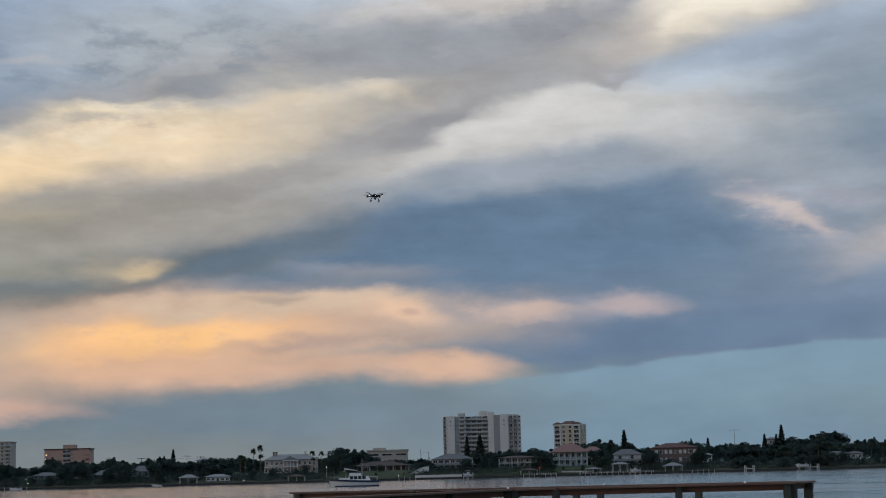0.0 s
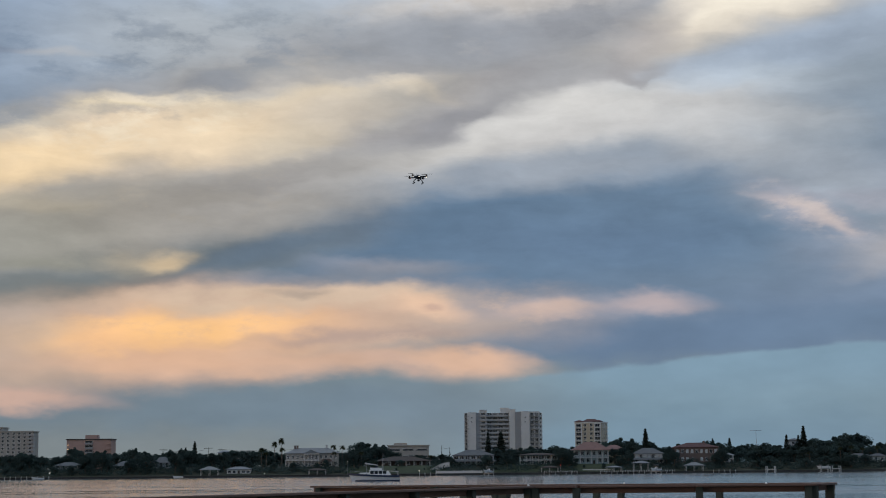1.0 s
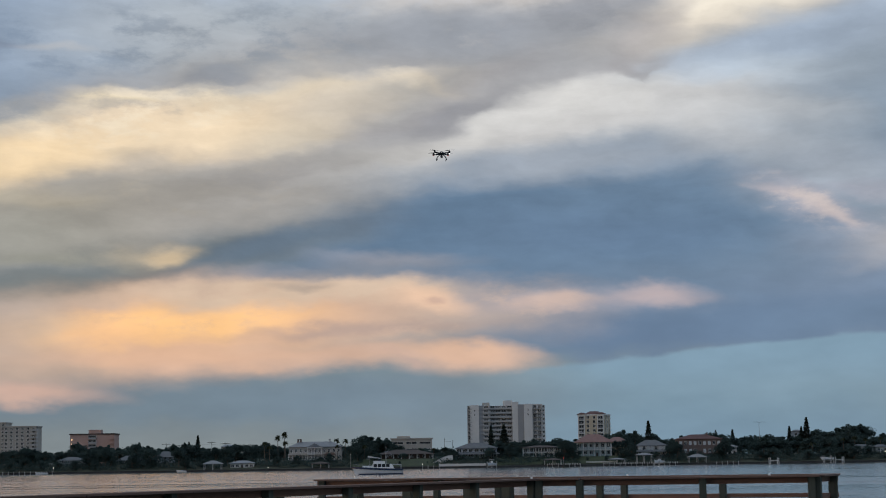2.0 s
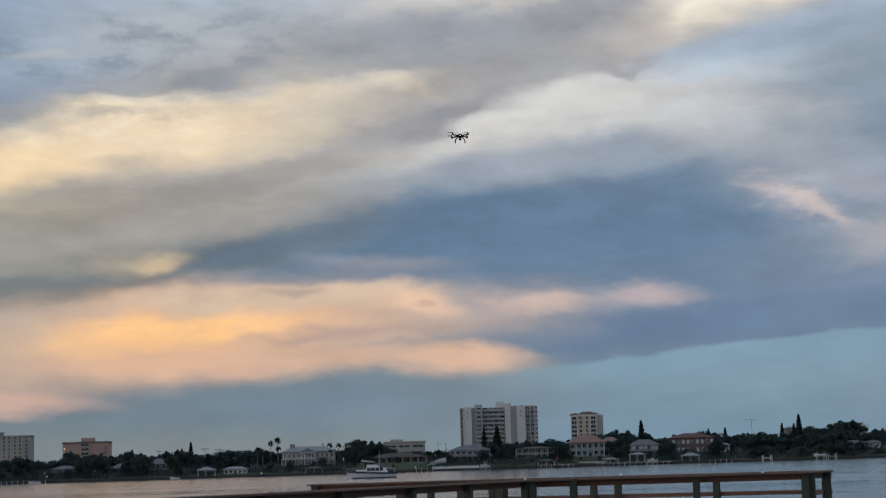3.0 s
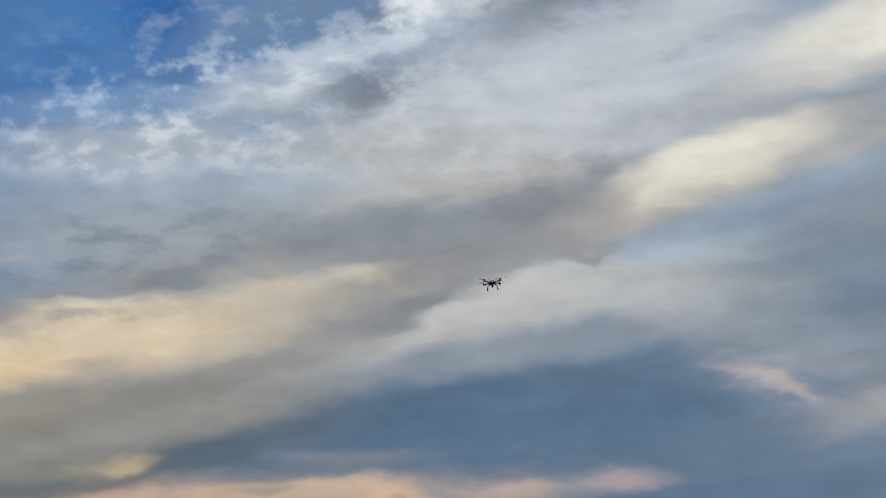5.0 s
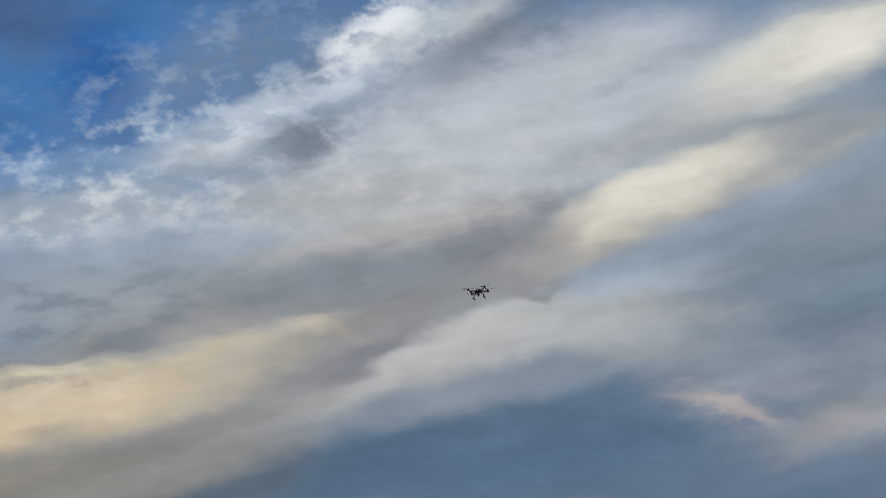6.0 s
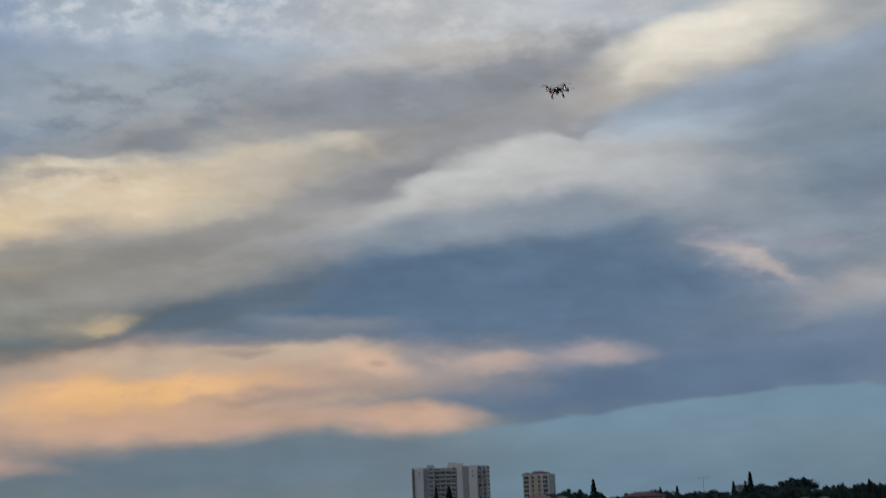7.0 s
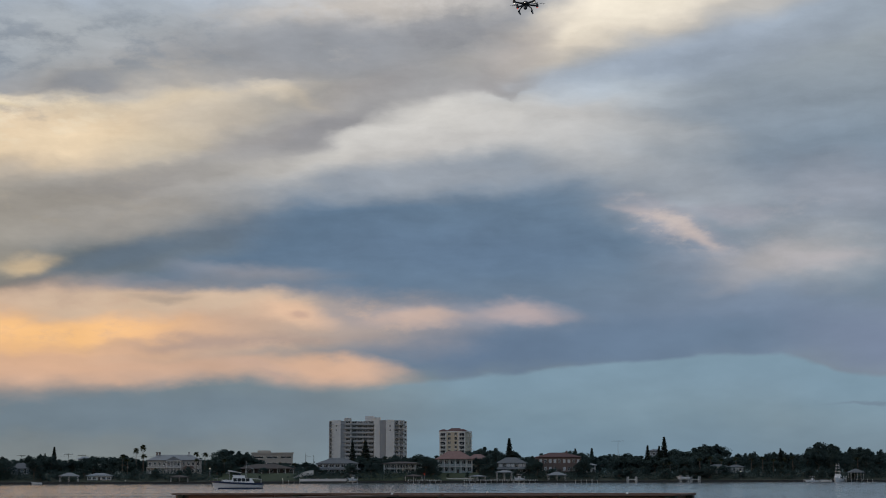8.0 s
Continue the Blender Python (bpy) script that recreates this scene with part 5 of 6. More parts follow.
def corner_tower(x, y, top, w, d, turn):
    """The slimmer cream tower, seen on its corner."""
    t = thing("corner_tower", pose(x, y, 1.4, 0, 0, turn), "cream high-rise with corner balconies and a red-brown roof", "building")
    h = top - 1.4
    floors = 11
    fh = h / floors
    part("wall", box(B(), -w / 2, w / 2, 0, d, -0.6, h), CREAM_WALL, t)
    part("roof", hip_roof(w * 0.62, d * 0.6, 2.6, 0.5, 0.5), RED_ROOF, t, "low red-brown hipped roof", at=(0, d * 0.2, h + 0.5))
    part("parapet", box(B(), -w / 2 - 0.3, w / 2 + 0.3, -0.3, d + 0.3, h, h + 0.9), WHITE_WALL, t)
    for sx in (-1, 1):
        part("turret", box(B(), sx * w * 0.36 - 2.4, sx * w * 0.36 + 2.4, -0.5, 4, -0.6, h + 0.6), WHITE_WALL, t)
        part("turret_roof", hip_roof(5.2, 4.6, 1.3, 0.3, 0.3), RED_ROOF, t, at=(sx * w * 0.36, -0.6, h + 0.9))
    fm, pm = window_meshes(1.7, 1.8)
    bm_ = balcony_mesh(-1.9, 1.9, 1.2, False, "balcony")
    fm2, pm2 = window_meshes(3.4, 2.2)
    for k in range(floors):
        for xx in (-0.12 * w, 0.12 * w):
            window(t, fm, pm, (xx, 0, k * fh + 0.8))
        for sx in (-1, 1):
            part("balcony", bm_, None, t, at=(sx * w * 0.36, -0.5, k * fh))
            window(t, fm2, pm2, (sx * w * 0.36, -0.5, k * fh + 0.25))
        for yy in (0.2, 0.5, 0.8):
            window(t, fm, pm, pose(w / 2, d * yy, k * fh + 0.8, 0, 0, 90))
            part("balcony", bm_, None, t, at=pose(w / 2, d * yy, k * fh, 0, 0, 90) @ Matrix.Diagonal((0.7, 1, 1, 1)))
    return t


condo_tower(12.7, 62.3, 1080, 39.4)
corner_tower(97.3, 1150, 33.6, 18.5, 16.0, -20)
beige = slab_block(-302.0, -279.7, 1150, 31.5, BEIGE_WALL, "beige apartment tower with balconies at one end", 12, 6, penthouse=None, win=(1.5, 1.4), shown=7)
beige_tall = slab_block(-336.0, -302.6, 1158, 34.5, BEIGE_WALL, "beige taller apartment tower with rows of windows", 13, 9, win=(1.5, 1.4), shown=8)
add_balconies(beige, 7.6, 12.6, 12, (31.5 - 1.3) / 12, 4, 2.2, FASCIA)
add_balconies(beige_tall, 4.0, 10.0, 13, (34.5 - 1.3) / 13, 4, 1.8)
salmon = slab_block(-245.4, -216.7, 1100, 24.7, SALMON_WALL, "salmon pink apartment block with a dark roof edge", 8, 1, penthouse=(-3.4, 4.6, 3.2), roof_edge=DARK_ROOF, win=(5.0, 1.5), shown=6)
# glowing panes stand in for the sunset's reflection in three windows
for k, x in ((7, -13.3), (6, -12.6), (6, -13.4)):
    part("lit_window", box(B(), x - 0.35, x + 0.35, -0.06, 0.03, 2.75 * k - 0.2 + 0.9 * (x < -13), 2.75 * k + 1.1), GLINT, salmon, "window pane glowing to imitate the orange sunset's reflection")
add_balconies(salmon, 11.6, 14.9, 8, (24.7 - 1.3) / 8, 3, 1.6, SALMON_WALL)
add_balconies(salmon, -2.2, 2.6, 8, (24.7 - 1.3) / 8, 3, 1.2, GREY_WALL)
slab_block(-35.0, -10.0, 1040, 17.8, BEIGE_WALL, "low beige office building with ribbon windows", 4, 3, penthouse=(-9, -1, 2.0), win=(6.5, 1.2), shown=4, name="office_building")

def mansion(x0, x1, y):
    """The large pale mansion: a hipped main block, a two-tiered porch in its middle and a columned porch at one side."""
    w, eave, ridge, depth = x1 - x0, 13.0 - LAWN_Z, 16.2 - LAWN_Z, 13
    h = thing("house", ((x0 + x1) / 2, y, LAWN_Z), "large pale mansion with tiered white porches and pale hipped roof", "house", "riverside houses")
    part("wall", box(B(), -w / 2, w / 2, 1.6, depth, -1.6, eave), BEIGE_WALL, h)
    r = part("roof", hip_roof(w, depth - 1.6, ridge - eave, 0.7, 0.62), PALE_ROOF, h, at=(0, 1.6, eave))
    for c in (-w * 0.34, -w * 0.29, w * 0.27):
        part("chimney", box(box(B(), c - 0.5, c + 0.5, 5, 6, 0.6, 4.4), c - 0.62, c + 0.62, 4.88, 6.12, 4.4, 4.7), TAN_WALL if c < 0 else PALE_WALL, r)
    fm, pm = window_meshes(1.1, 1.8)
    for k in range(2):
        for j in range(11):
            x = -w / 2 + w * (j + 0.5) / 11
            if abs(x) > 4.2:
                window(h, fm, pm, (x, 1.6, 0.9 + 3.8 * k))
    bay = part("bay", box(B(), -3.6, 3.6, 0.6, 1.6, -1.6, eave), GREY_WALL, h, "recessed porch wall")
    for z in (0.0, 3.7):
        part("porch_floor", box(B(), -4.2, 4.2, -1.6, 0.6, z - 0.3, z), WHITE_WALL, bay)
        bm = B()
        box(bm, -4.1, 4.1, -1.55, -1.47, z + 0.86, z + 0.96)
        for q in range(21):
            box(bm, -4.1 + 0.4 * q, -3.98 + 0.4 * q, -1.54, -1.48, z, z + 0.86)
        part("balustrade", bm, WHITE_WALL, bay)
        for q in range(5):
            part("column", rod(B(), (-3.9 + 1.95 * q, -1.3, z), (-3.9 + 1.95 * q, -1.3, z + 3.4), 0.19, 0.16, 10), WHITE_WALL, h)
        for q in (-2.4, 0, 2.4):
            window(bay, fm, pm, (q, 0.6, z + 0.5))
    part("porch_beam", box(B(), -4.3, 4.3, -1.7, 1.6, eave - 0.55, eave - 0.02), WHITE_WALL, h)
    part("gable", prism(B(), ((-4.4, eave), (4.4, eave), (0, eave + 2.3)), -1.8, 5.0), PALE_ROOF, h, "small pale gable over the porch")
    side = part("side_porch", box(B(), -w / 2 - 0.4, -4.6, -1.2, 1.6, 3.5, 3.8), WHITE_WALL, h, "flat white porch roof")
    for q in range(6):
        part("column", rod(B(), (-w / 2 + 1.9 * q, -0.9, -1.6), (-w / 2 + 1.9 * q, -0.9, 3.5), 0.2, 0.17, 10), WHITE_WALL, side)
    part("awning", prism(B(), ((4.6, 3.0), (7.0, 4.5), (10.6, 4.4), (12.0, 2.9)), -2.0, 1.6), TAN_WALL, h, "tan curved porch roof")
    for q in (5.0, 8.2, 11.4):
        part("column", rod(B(), (q, -1.8, -1.6), (q, -1.8, 3.2), 0.16, 0.14, 8), WHITE_WALL, h)


mansion(-90.4, -60.9, 962)
house(-40.2, -8.3, 958, 8.1 - LAWN_Z, 10.9 - LAWN_Z, BROWN_WALL, DARK_ROOF, "long low brown house with a deep verandah", 1, 9, 12, columns=8)
house(4.5, 27.3, 952, 10.8 - LAWN_Z, 14.0 - LAWN_Z, BLUE_WALL, SLATE, "grey-blue two-storey house with slate roofs in two tiers", 2, 7, 12, win=(2.3, 1.5), skirt=True)
house(41.8, 63.0, 950, 10.7 - LAWN_Z, 12.0 - LAWN_Z, TEAL_WALL, DARK_ROOF, "pale teal two-storey house with a white columned balcony", 2, 7, 11, columns=7, balcony=True, win=(2.5, 1.9), sill=0.14)
house(72.3, 91.9, 952, 13.2 - LAWN_Z, 17.9 - LAWN_Z, TEAL_WALL, TERRACOTTA, "tall pale teal house with two pillared storeys and a terracotta roof", 2, 6, 14, columns=7, balcony=True, win=(1.6, 2.0))
house(91.2, 101.4, 964, 13.5 - LAWN_Z, 16.3 - LAWN_Z, CREAM_WALL, TERRACOTTA, "cream annexe with a terracotta hipped roof", 2, 3, 10)
house(106.3, 122.0, 950, 10.8 - LAWN_Z, 14.2 - LAWN_Z, GREY_WALL, SLATE, "grey house with many tall white windows and slate roof", 2, 7, 11, win=(1.5, 2.0), sill=0.16, pane=CURTAIN, skirt=True)
house(129.8, 153.9, 956, 14.2 - LAWN_Z, 17.0 - LAWN_Z, TAN_WALL, RED_ROOF, "tan brick mansion with white curtained windows and red tiled roof", 2, 9, 14, win=(1.25, 1.9), sill=0.3, pane=CURTAIN, chimney=5)
house(156.8, 161.8, 952, 9.5 - LAWN_Z, 10.8 - LAWN_Z, WHITE_WALL, PALE_ROOF, "small white raised cottage with a deck", 2, 2, 7)
house(-185.2, -173.1, 950, 6.8 - LAWN_Z, 9.7 - LAWN_Z, GREY_WALL, SLATE, "grey single-storey house with a slate roof", 1, 4, 10, columns=4, win=(2.0, 0.9))
house(-164.1, -154.5, 953, 8.4 - LAWN_Z, 11.8 - LAWN_Z, BLUE_WALL, SLATE, "grey-blue two-storey house between the trees", 2, 3, 9)
house(-120.3, -107.4, 937, 2.6, 4.3, WHITE_WALL, PALE_ROOF, "low white cottage with a pale metal roof", 1, 5, 8, base=1.7, win=(1.6, 1.2))
house(-218.2, -204.9, 950, 7.2 - LAWN_Z, 9.4 - LAWN_Z, GREY_WALL, SLATE, "low grey house half hidden by bushes", 1, 4, 9)
house(-135.1, -128.0, 1010, 14.3 - LAWN_Z, 15.9 - LAWN_Z, PALE_WALL, PALE_ROOF, "pale gable of a house above the trees", 3, 2, 8)
house(207.8, 213.9, 1020, 18.6 - LAWN_Z, 19.9 - LAWN_Z, BLUE_WALL, SLATE, "grey-blue upper storey showing above the treetops", 4, 2, 8)
house(226.0, 237.3, 948, 3.0, 4.6, PALE_WALL, SLATE, "low pale boat shed under the trees", 1, 3, 7)
house(238.9, 246.1, 949, 2.8, 4.4, WHITE_WALL, SLATE, "small white shed with a grey roof", 1, 2, 6)

pavilion(-134.1, -124.2, 929, 4.2, 6.2, PALE_ROOF, "pale-roofed open boathouse on posts over the water")
pavilion(131.6, 141.5, 929, 4.0, 6.0, PALE_ROOF, "open boathouse with a pale hipped roof")
pavilion(103.1, 111.7, 929, 5.6, 7.0, PALE_ROOF, "tall open boathouse beside a dock")
pavilion(52.5, 62.1, 929, 3.6, 4.8, DARK_ROOF, "dark-roofed open dock shelter")
pavilion(-74.9, -65.3, 929, 3.4, 4.8, DARK_ROOF, "dark-roofed dock shelter under trees")
pavilion(88.2, 96.9, 929, 3.4, 4.4, PALE_ROOF, "low dock shelter with a flat pale roof")
pavilion(301.8, 309.6, 929, 5.0, 7.2, SLATE, "grey-roofed boathouse beside a moored yacht")


def lawn(x0, x1, y0, y1):
    bm = B()
    n = 12
    top = [[bm.verts.new((x0 + (x1 - x0) * i / n, y, z + 0.08 * math.sin(i * 1.7))) for i in range(n + 1)] for y, z in ((y0, 1.6), (y1, 5.62))]
    for i in range(n):
        bm.faces.new((top[0][i], top[0][i + 1], top[1][i + 1], top[1][i]))
    tagged(new("lawn", mesh_of("lawn", bm, LAWN)), "mown green lawn sloping to the seawall", "lawn", kind="structure")


for a, b in ((-55.1, 1.3), (26.3, 95.0)):
    lawn(a, b, 934, 950.5)


def garden_wall(x0, x1, y, h):
    t = thing("garden_wall", ((x0 + x1) / 2, y, 1.2), "low white garden wall with piers", "wall", "garden walls")
    w = x1 - x0
    part("wall", box(B(), -w / 2, w / 2, 0, 0.25, -0.4, h), WHITE_WALL, t)
    pm = mesh_of("pier", box(B(), -0.25, 0.25, -0.1, 0.35, -0.4, h + 0.25), WHITE_WALL)
    for k in range(int(w / 5) + 1):
        part("pier", pm, None, t, at=(-w / 2 + k * 5, 0, 0))


garden_wall(-5.0, 20.5, 931.5, 1.3)
ramp = thing("garden_ramp", (-9.0, 941, 1.2), "white arched garden ramp with a solid parapet", "wall")
arch = [(0.0, -0.6)] + [(11.5 * k / 10, 1.6 + 4.3 * math.sin(k / 10 * math.pi / 2)) for k in range(11)] + [(11.5, 3.4)] + [(11.5 - 9.0 * k / 8, 3.4 - 4.0 * (k / 8) ** 2) for k in range(1, 9)]
part("parapet", prism(B(), arch, 0, 0.3), WHITE_WALL, ramp)
part("coping", prism(B(), [(x, z) for x, z in arch[1:12]] + [(x, z + 0.22) for x, z in arch[11:0:-1]], -0.12, 0.42), PALE_WALL, ramp)
garden_wall(76.2, 92.5, 936, 1.4)


def dock(x0, x1, y, label, rail=True):
    """A dock on piles with a picket rail."""
    t = thing("dock", ((x0 + x1) / 2, y, 0), label, "dock", "docks")
    w = x1 - x0
    part("deck", box(B(), -w / 2, w / 2, 0, 2.2, 0.9, 1.1), BROWN_WALL, t)
    pm = B()
    rod(pm, (0, 0, -2.6), (0, 0, 1.7), 0.16)
    pm = mesh_of("pile", pm, PALE_WALL)
    for k in range(int(w / 3) + 1):
        part("pile", pm, None, t, at=(-w / 2 + 0.2 + 3 * k, 0.05, 0))
    if rail:
        km = mesh_of("picket", box(B(), -0.16, 0.16, -0.05, 0.03, 1.1, 2.0), PALE_WALL)
        for k in range(int(w / 0.95)):
            part("picket", km, None, t, at=(-w / 2 + 0.5 + 0.95 * k, 0, 0))


dock(53.6, 72.0, 924, "long dock with pale pickets over the water")
dock(84.3, 125.8, 924.5, "long white picketed dock beside the boathouses")
dock(-14.2, -4.9, 924, "short dark timber dock", False)
dock(-245.8, -214.8, 924, "low dark dock along the shore", False)
dock(145.7, 158.0, 924, "small bare timber dock", False)
dock(273.4, 313.6, 924, "long dock with moored boats", False)


def boat_lift(x, y, label):
    t = thing("boat_lift", (x, y, 0), label, "boat lift", "boat lifts")
    pm = B()
    rod(pm, (0, 0, -2.6), (0, 0, 2.9), 0.26, 0.26, 10)
    rod(pm, (0, 0, 2.9), (0, 0, 3.4), 0.3, 0.05, 10)
    pm = mesh_of("pile", pm, PALE_WALL)
    for xx, yy in ((-2.3, 0), (2.3, 0), (-2.3, 4), (2.3, 4)):
        part("pile", pm, None, t, at=(xx, yy, 0))
    part("beam", box(B(), -2.3, 2.3, -0.12, 0.12, 1.5, 1.8), WHITE_WALL, t)


boat_lift(177.3, 923, "white piled boat lift by the trees")
boat_lift(212.6, 923, "white piled boat lift at the shore")
boat_lift(293.0, 917, "white piles around a moored yacht")


# ---- boats ----
def hull_mesh(length, beam, bow, stern, draft=0.5):
    """Bow towards -x, waterline at z 0."""
    bm = B()
    n = 14
    rows = []
    for i in range(n + 1):
        f = i / n
        x = -length / 2 + length * f
        half = beam / 2 * (1 - (1 - min(1, f / 0.55)) ** 2.2) * (1 - 0.12 * max(0, f - 0.6) / 0.4) + 0.02
        sheer = stern + (bow - stern) * (1 - f) ** 1.8
        rake = -0.9 * (1 - f) ** 3
        rows.append([bm.verts.new(p) for p in ((x + rake, -half, sheer), (x + rake * 0.4, -half * 0.9, sheer * 0.45), (x, -half * 0.72, 0), (x + 0.2, 0, -draft), (x, half * 0.72, 0), (x + rake * 0.4, half * 0.9, sheer * 0.45), (x + rake, half, sheer))])
    for i in range(n):
        for j in range(6):
            bm.faces.new((rows[i][j], rows[i + 1][j], rows[i + 1][j + 1], rows[i][j + 1]))
        bm.faces.new((rows[i][6], rows[i + 1][6], rows[i + 1][0], rows[i][0]))
    bm.faces.new(rows[n]), bm.faces.new(rows[0][::-1])
    bmesh.ops.recalc_face_normals(bm, faces=bm.faces)
    return bm


def stripe_mesh(length, beam, bow, stern, z0, z1):
    bm = B()
    n = 14
    for side in (-1, 1):
        last = None
        for i in range(n + 1):
            f = i / n
            half = beam / 2 * (1 - (1 - min(1, f / 0.55)) ** 2.2) * (1 - 0.12 * max(0, f - 0.6) / 0.4) + 0.06
            sheer = stern + (bow - stern) * (1 - f) ** 1.8
            x = -length / 2 + length * f - 0.9 * (1 - f) ** 3
            ring = [bm.verts.new((x, side * (half + o), sheer * z1 + z)) for o, z in ((-0.05, z0), (0.08, z0), (0.08, 0.08), (-0.05, 0.08))]
            if last:
                for j in range(4):
                    bm.faces.new((last[j], ring[j], ring[(j + 1) % 4], last[(j + 1) % 4]))
            last = ring
    bmesh.ops.recalc_face_normals(bm, faces=bm.faces)
    return bm


def trawler(x, y, turn):
    """A moored white trawler yacht, thirteen metres long."""
    t = thing("trawler_yacht", pose(x, y, 0, 0, 0, turn), "white trawler yacht with a navy gunwale, moored on the river", "boat")
    h = part("hull", hull_mesh(12.6, 3.9, 2.1, 1.45), HULL, t, smooth=False)
    part("gunwale_stripe", stripe_mesh(12.6, 3.9, 2.1, 1.45, -0.42, 1.0), NAVY, h, "navy blue rubbing strake")
    part("boot_stripe", box(B(), -5.4, 6.34, -1.66, 1.66, -0.1, 0.32), NAVY, h, "dark waterline band")
    c = part("cabin", prism(B(), ((-1.9, 1.3), (-1.6, 3.0), (3.4, 2.75), (4.2, 1.3)), -1.3, 1.3), HULL, t)
    wm = mesh_of("pane", box(B(), -0.46, 0.46, -0.04, 0.04, -0.12, 0.72), GLASS)
    for k in range(4):
        part("pane", wm, None, c, at=(-1.0 + 1.1 * k, -1.31, 2.05))
    f = part("flybridge", prism(B(), ((-1.4, 2.9), (-1.5, 3.6), (1.6, 3.5), (1.6, 2.85)), -1.1, 1.1), HULL, t)
    part("windscreen", prism(B(), ((-1.45, 3.6), (-1.2, 4.0), (-1.12, 4.0), (-1.35, 3.6)), -1.0, 1.0), GLASS, f)
    part("awning", prism(B(), ((-2.9, 4.55), (-2.75, 4.95), (0.6, 4.3), (0.6, 4.12)), -1.25, 1.25), CANVAS, t, "sloping white canvas flybridge awning")
    part("helm_seat", box(B(), -0.2, 0.5, -0.5, 0.5, 3.4, 4.0), NAVY, f)
    part("awning_frame", rod(rod(rod(B(), (-2.4, -1.0, 1.8), (-2.4, -1.0, 4.6), 0.04, n=6), (0.7, -1.0, 3.4), (0.7, -1.0, 3.9), 0.04, n=6), (-2.4, 1.0, 1.8), (-2.4, 1.0, 4.6), 0.04, n=6), METAL, t)
    part("trunk_cabin", prism(B(), ((-4.6, 1.5), (-4.2, 2.3), (-1.8, 2.3), (-1.8, 1.4)), -1.0, 1.0), HULL, t)
    part("aft_canopy", prism(B(), ((3.6, 2.6), (3.6, 2.75), (6.0, 2.55), (6.0, 2.4)), -1.3, 1.3), CANVAS, t, "pale canvas cockpit cover")
    part("canopy_post", rod(rod(B(), (5.8, -1.2, 1.3), (5.8, -1.2, 2.5), 0.04, n=6), (5.8, 1.2, 1.3), (5.8, 1.2, 2.5), 0.04, n=6), METAL, t)
    m = part("mast", rod(B(), (1.9, 0, 2.7), (1.9, 0, 7.4), 0.09, 0.05), METAL, t)
    part("boom", rod(B(), (1.9, 0, 4.4), (3.6, 0, 5.4), 0.05), METAL, m)
    part("spreader", rod(B(), (1.3, 0, 6.0), (2.5, 0, 6.0), 0.035), METAL, m)
    bm = B()
    for k in range(9):
        xx = -6.6 + 1.1 * k
        hh = 1.5 + 0.65 * (1 - (k / 11)) ** 1.8
        rod(bm, (xx, -1.2 if k > 3 else -0.3 * k - 0.2, hh), (xx, -1.2 if k > 3 else -0.3 * k - 0.2, hh + 0.7), 0.025, n=5)
    rod(bm, (-6.6, -0.2, 2.8), (-3.3, -1.1, 2.45), 0.025, n=5), rod(bm, (-3.3, -1.1, 2.45), (2.2, -1.2, 2.2), 0.025, n=5)
    part("bow_rail", bm, METAL, t)
    part("stern_rail", rod(rod(B(), (5.9, -1.2, 1.4), (5.9, -1.2, 2.4), 0.05), (5.9, 1.2, 1.4), (5.9, 1.2, 2.4), 0.05), METAL, t)
    part("rigging", rod(B(), (1.9, 0, 7.2), (6.0, 0, 1.6), 0.015, n=4), METAL, t)
    return t


def sport_fisher(x, y, turn):
    t = thing("sport_fishing_yacht", pose(x, y, 0, 0, 0, turn), "white sport-fishing yacht with a tall tuna tower", "boat")
    part("hull", hull_mesh(13, 4.4, 2.6, 1.3), HULL, t)
    c = part("cabin", prism(B(), ((-2.6, 1.2), (-1.4, 3.4), (2.2, 3.3), (2.4, 1.2)), -1.6, 1.6), HULL, t)
    part("pane", box(B(), -1.0, 1.8, -1.66, -1.6, 2.1, 2.9), GLASS, c)
    part("flybridge", prism(B(), ((-1.2, 3.3), (-1.4, 4.4), (1.4, 4.3), (1.4, 3.3)), -1.4, 1.4), HULL, t)
    tw = part("tower", B_tower(), METAL, t)
    for z, s in ((5.6, 1.5), (7.4, 1.1), (9.0, 0.8)):
        part("platform", box(B(), -s, s, -s, s, z, z + 0.18), HULL, tw)
    return t


def B_tower():
    bm = B()
    for sx in (-1, 1):
        for sy in (-1, 1):
            rod(bm, (sx * 1.4, sy * 1.4, 3.3), (sx * 0.6, sy * 0.6, 10.2), 0.07, n=6)
    for z in (6.5, 8.3):
        s = 1.4 - 0.8 * (z - 3.3) / 6.9
        for sy in (-1, 1):
            rod(bm, (-s, sy * s, z), (s, sy * s, z), 0.05, n=6)
    return bm


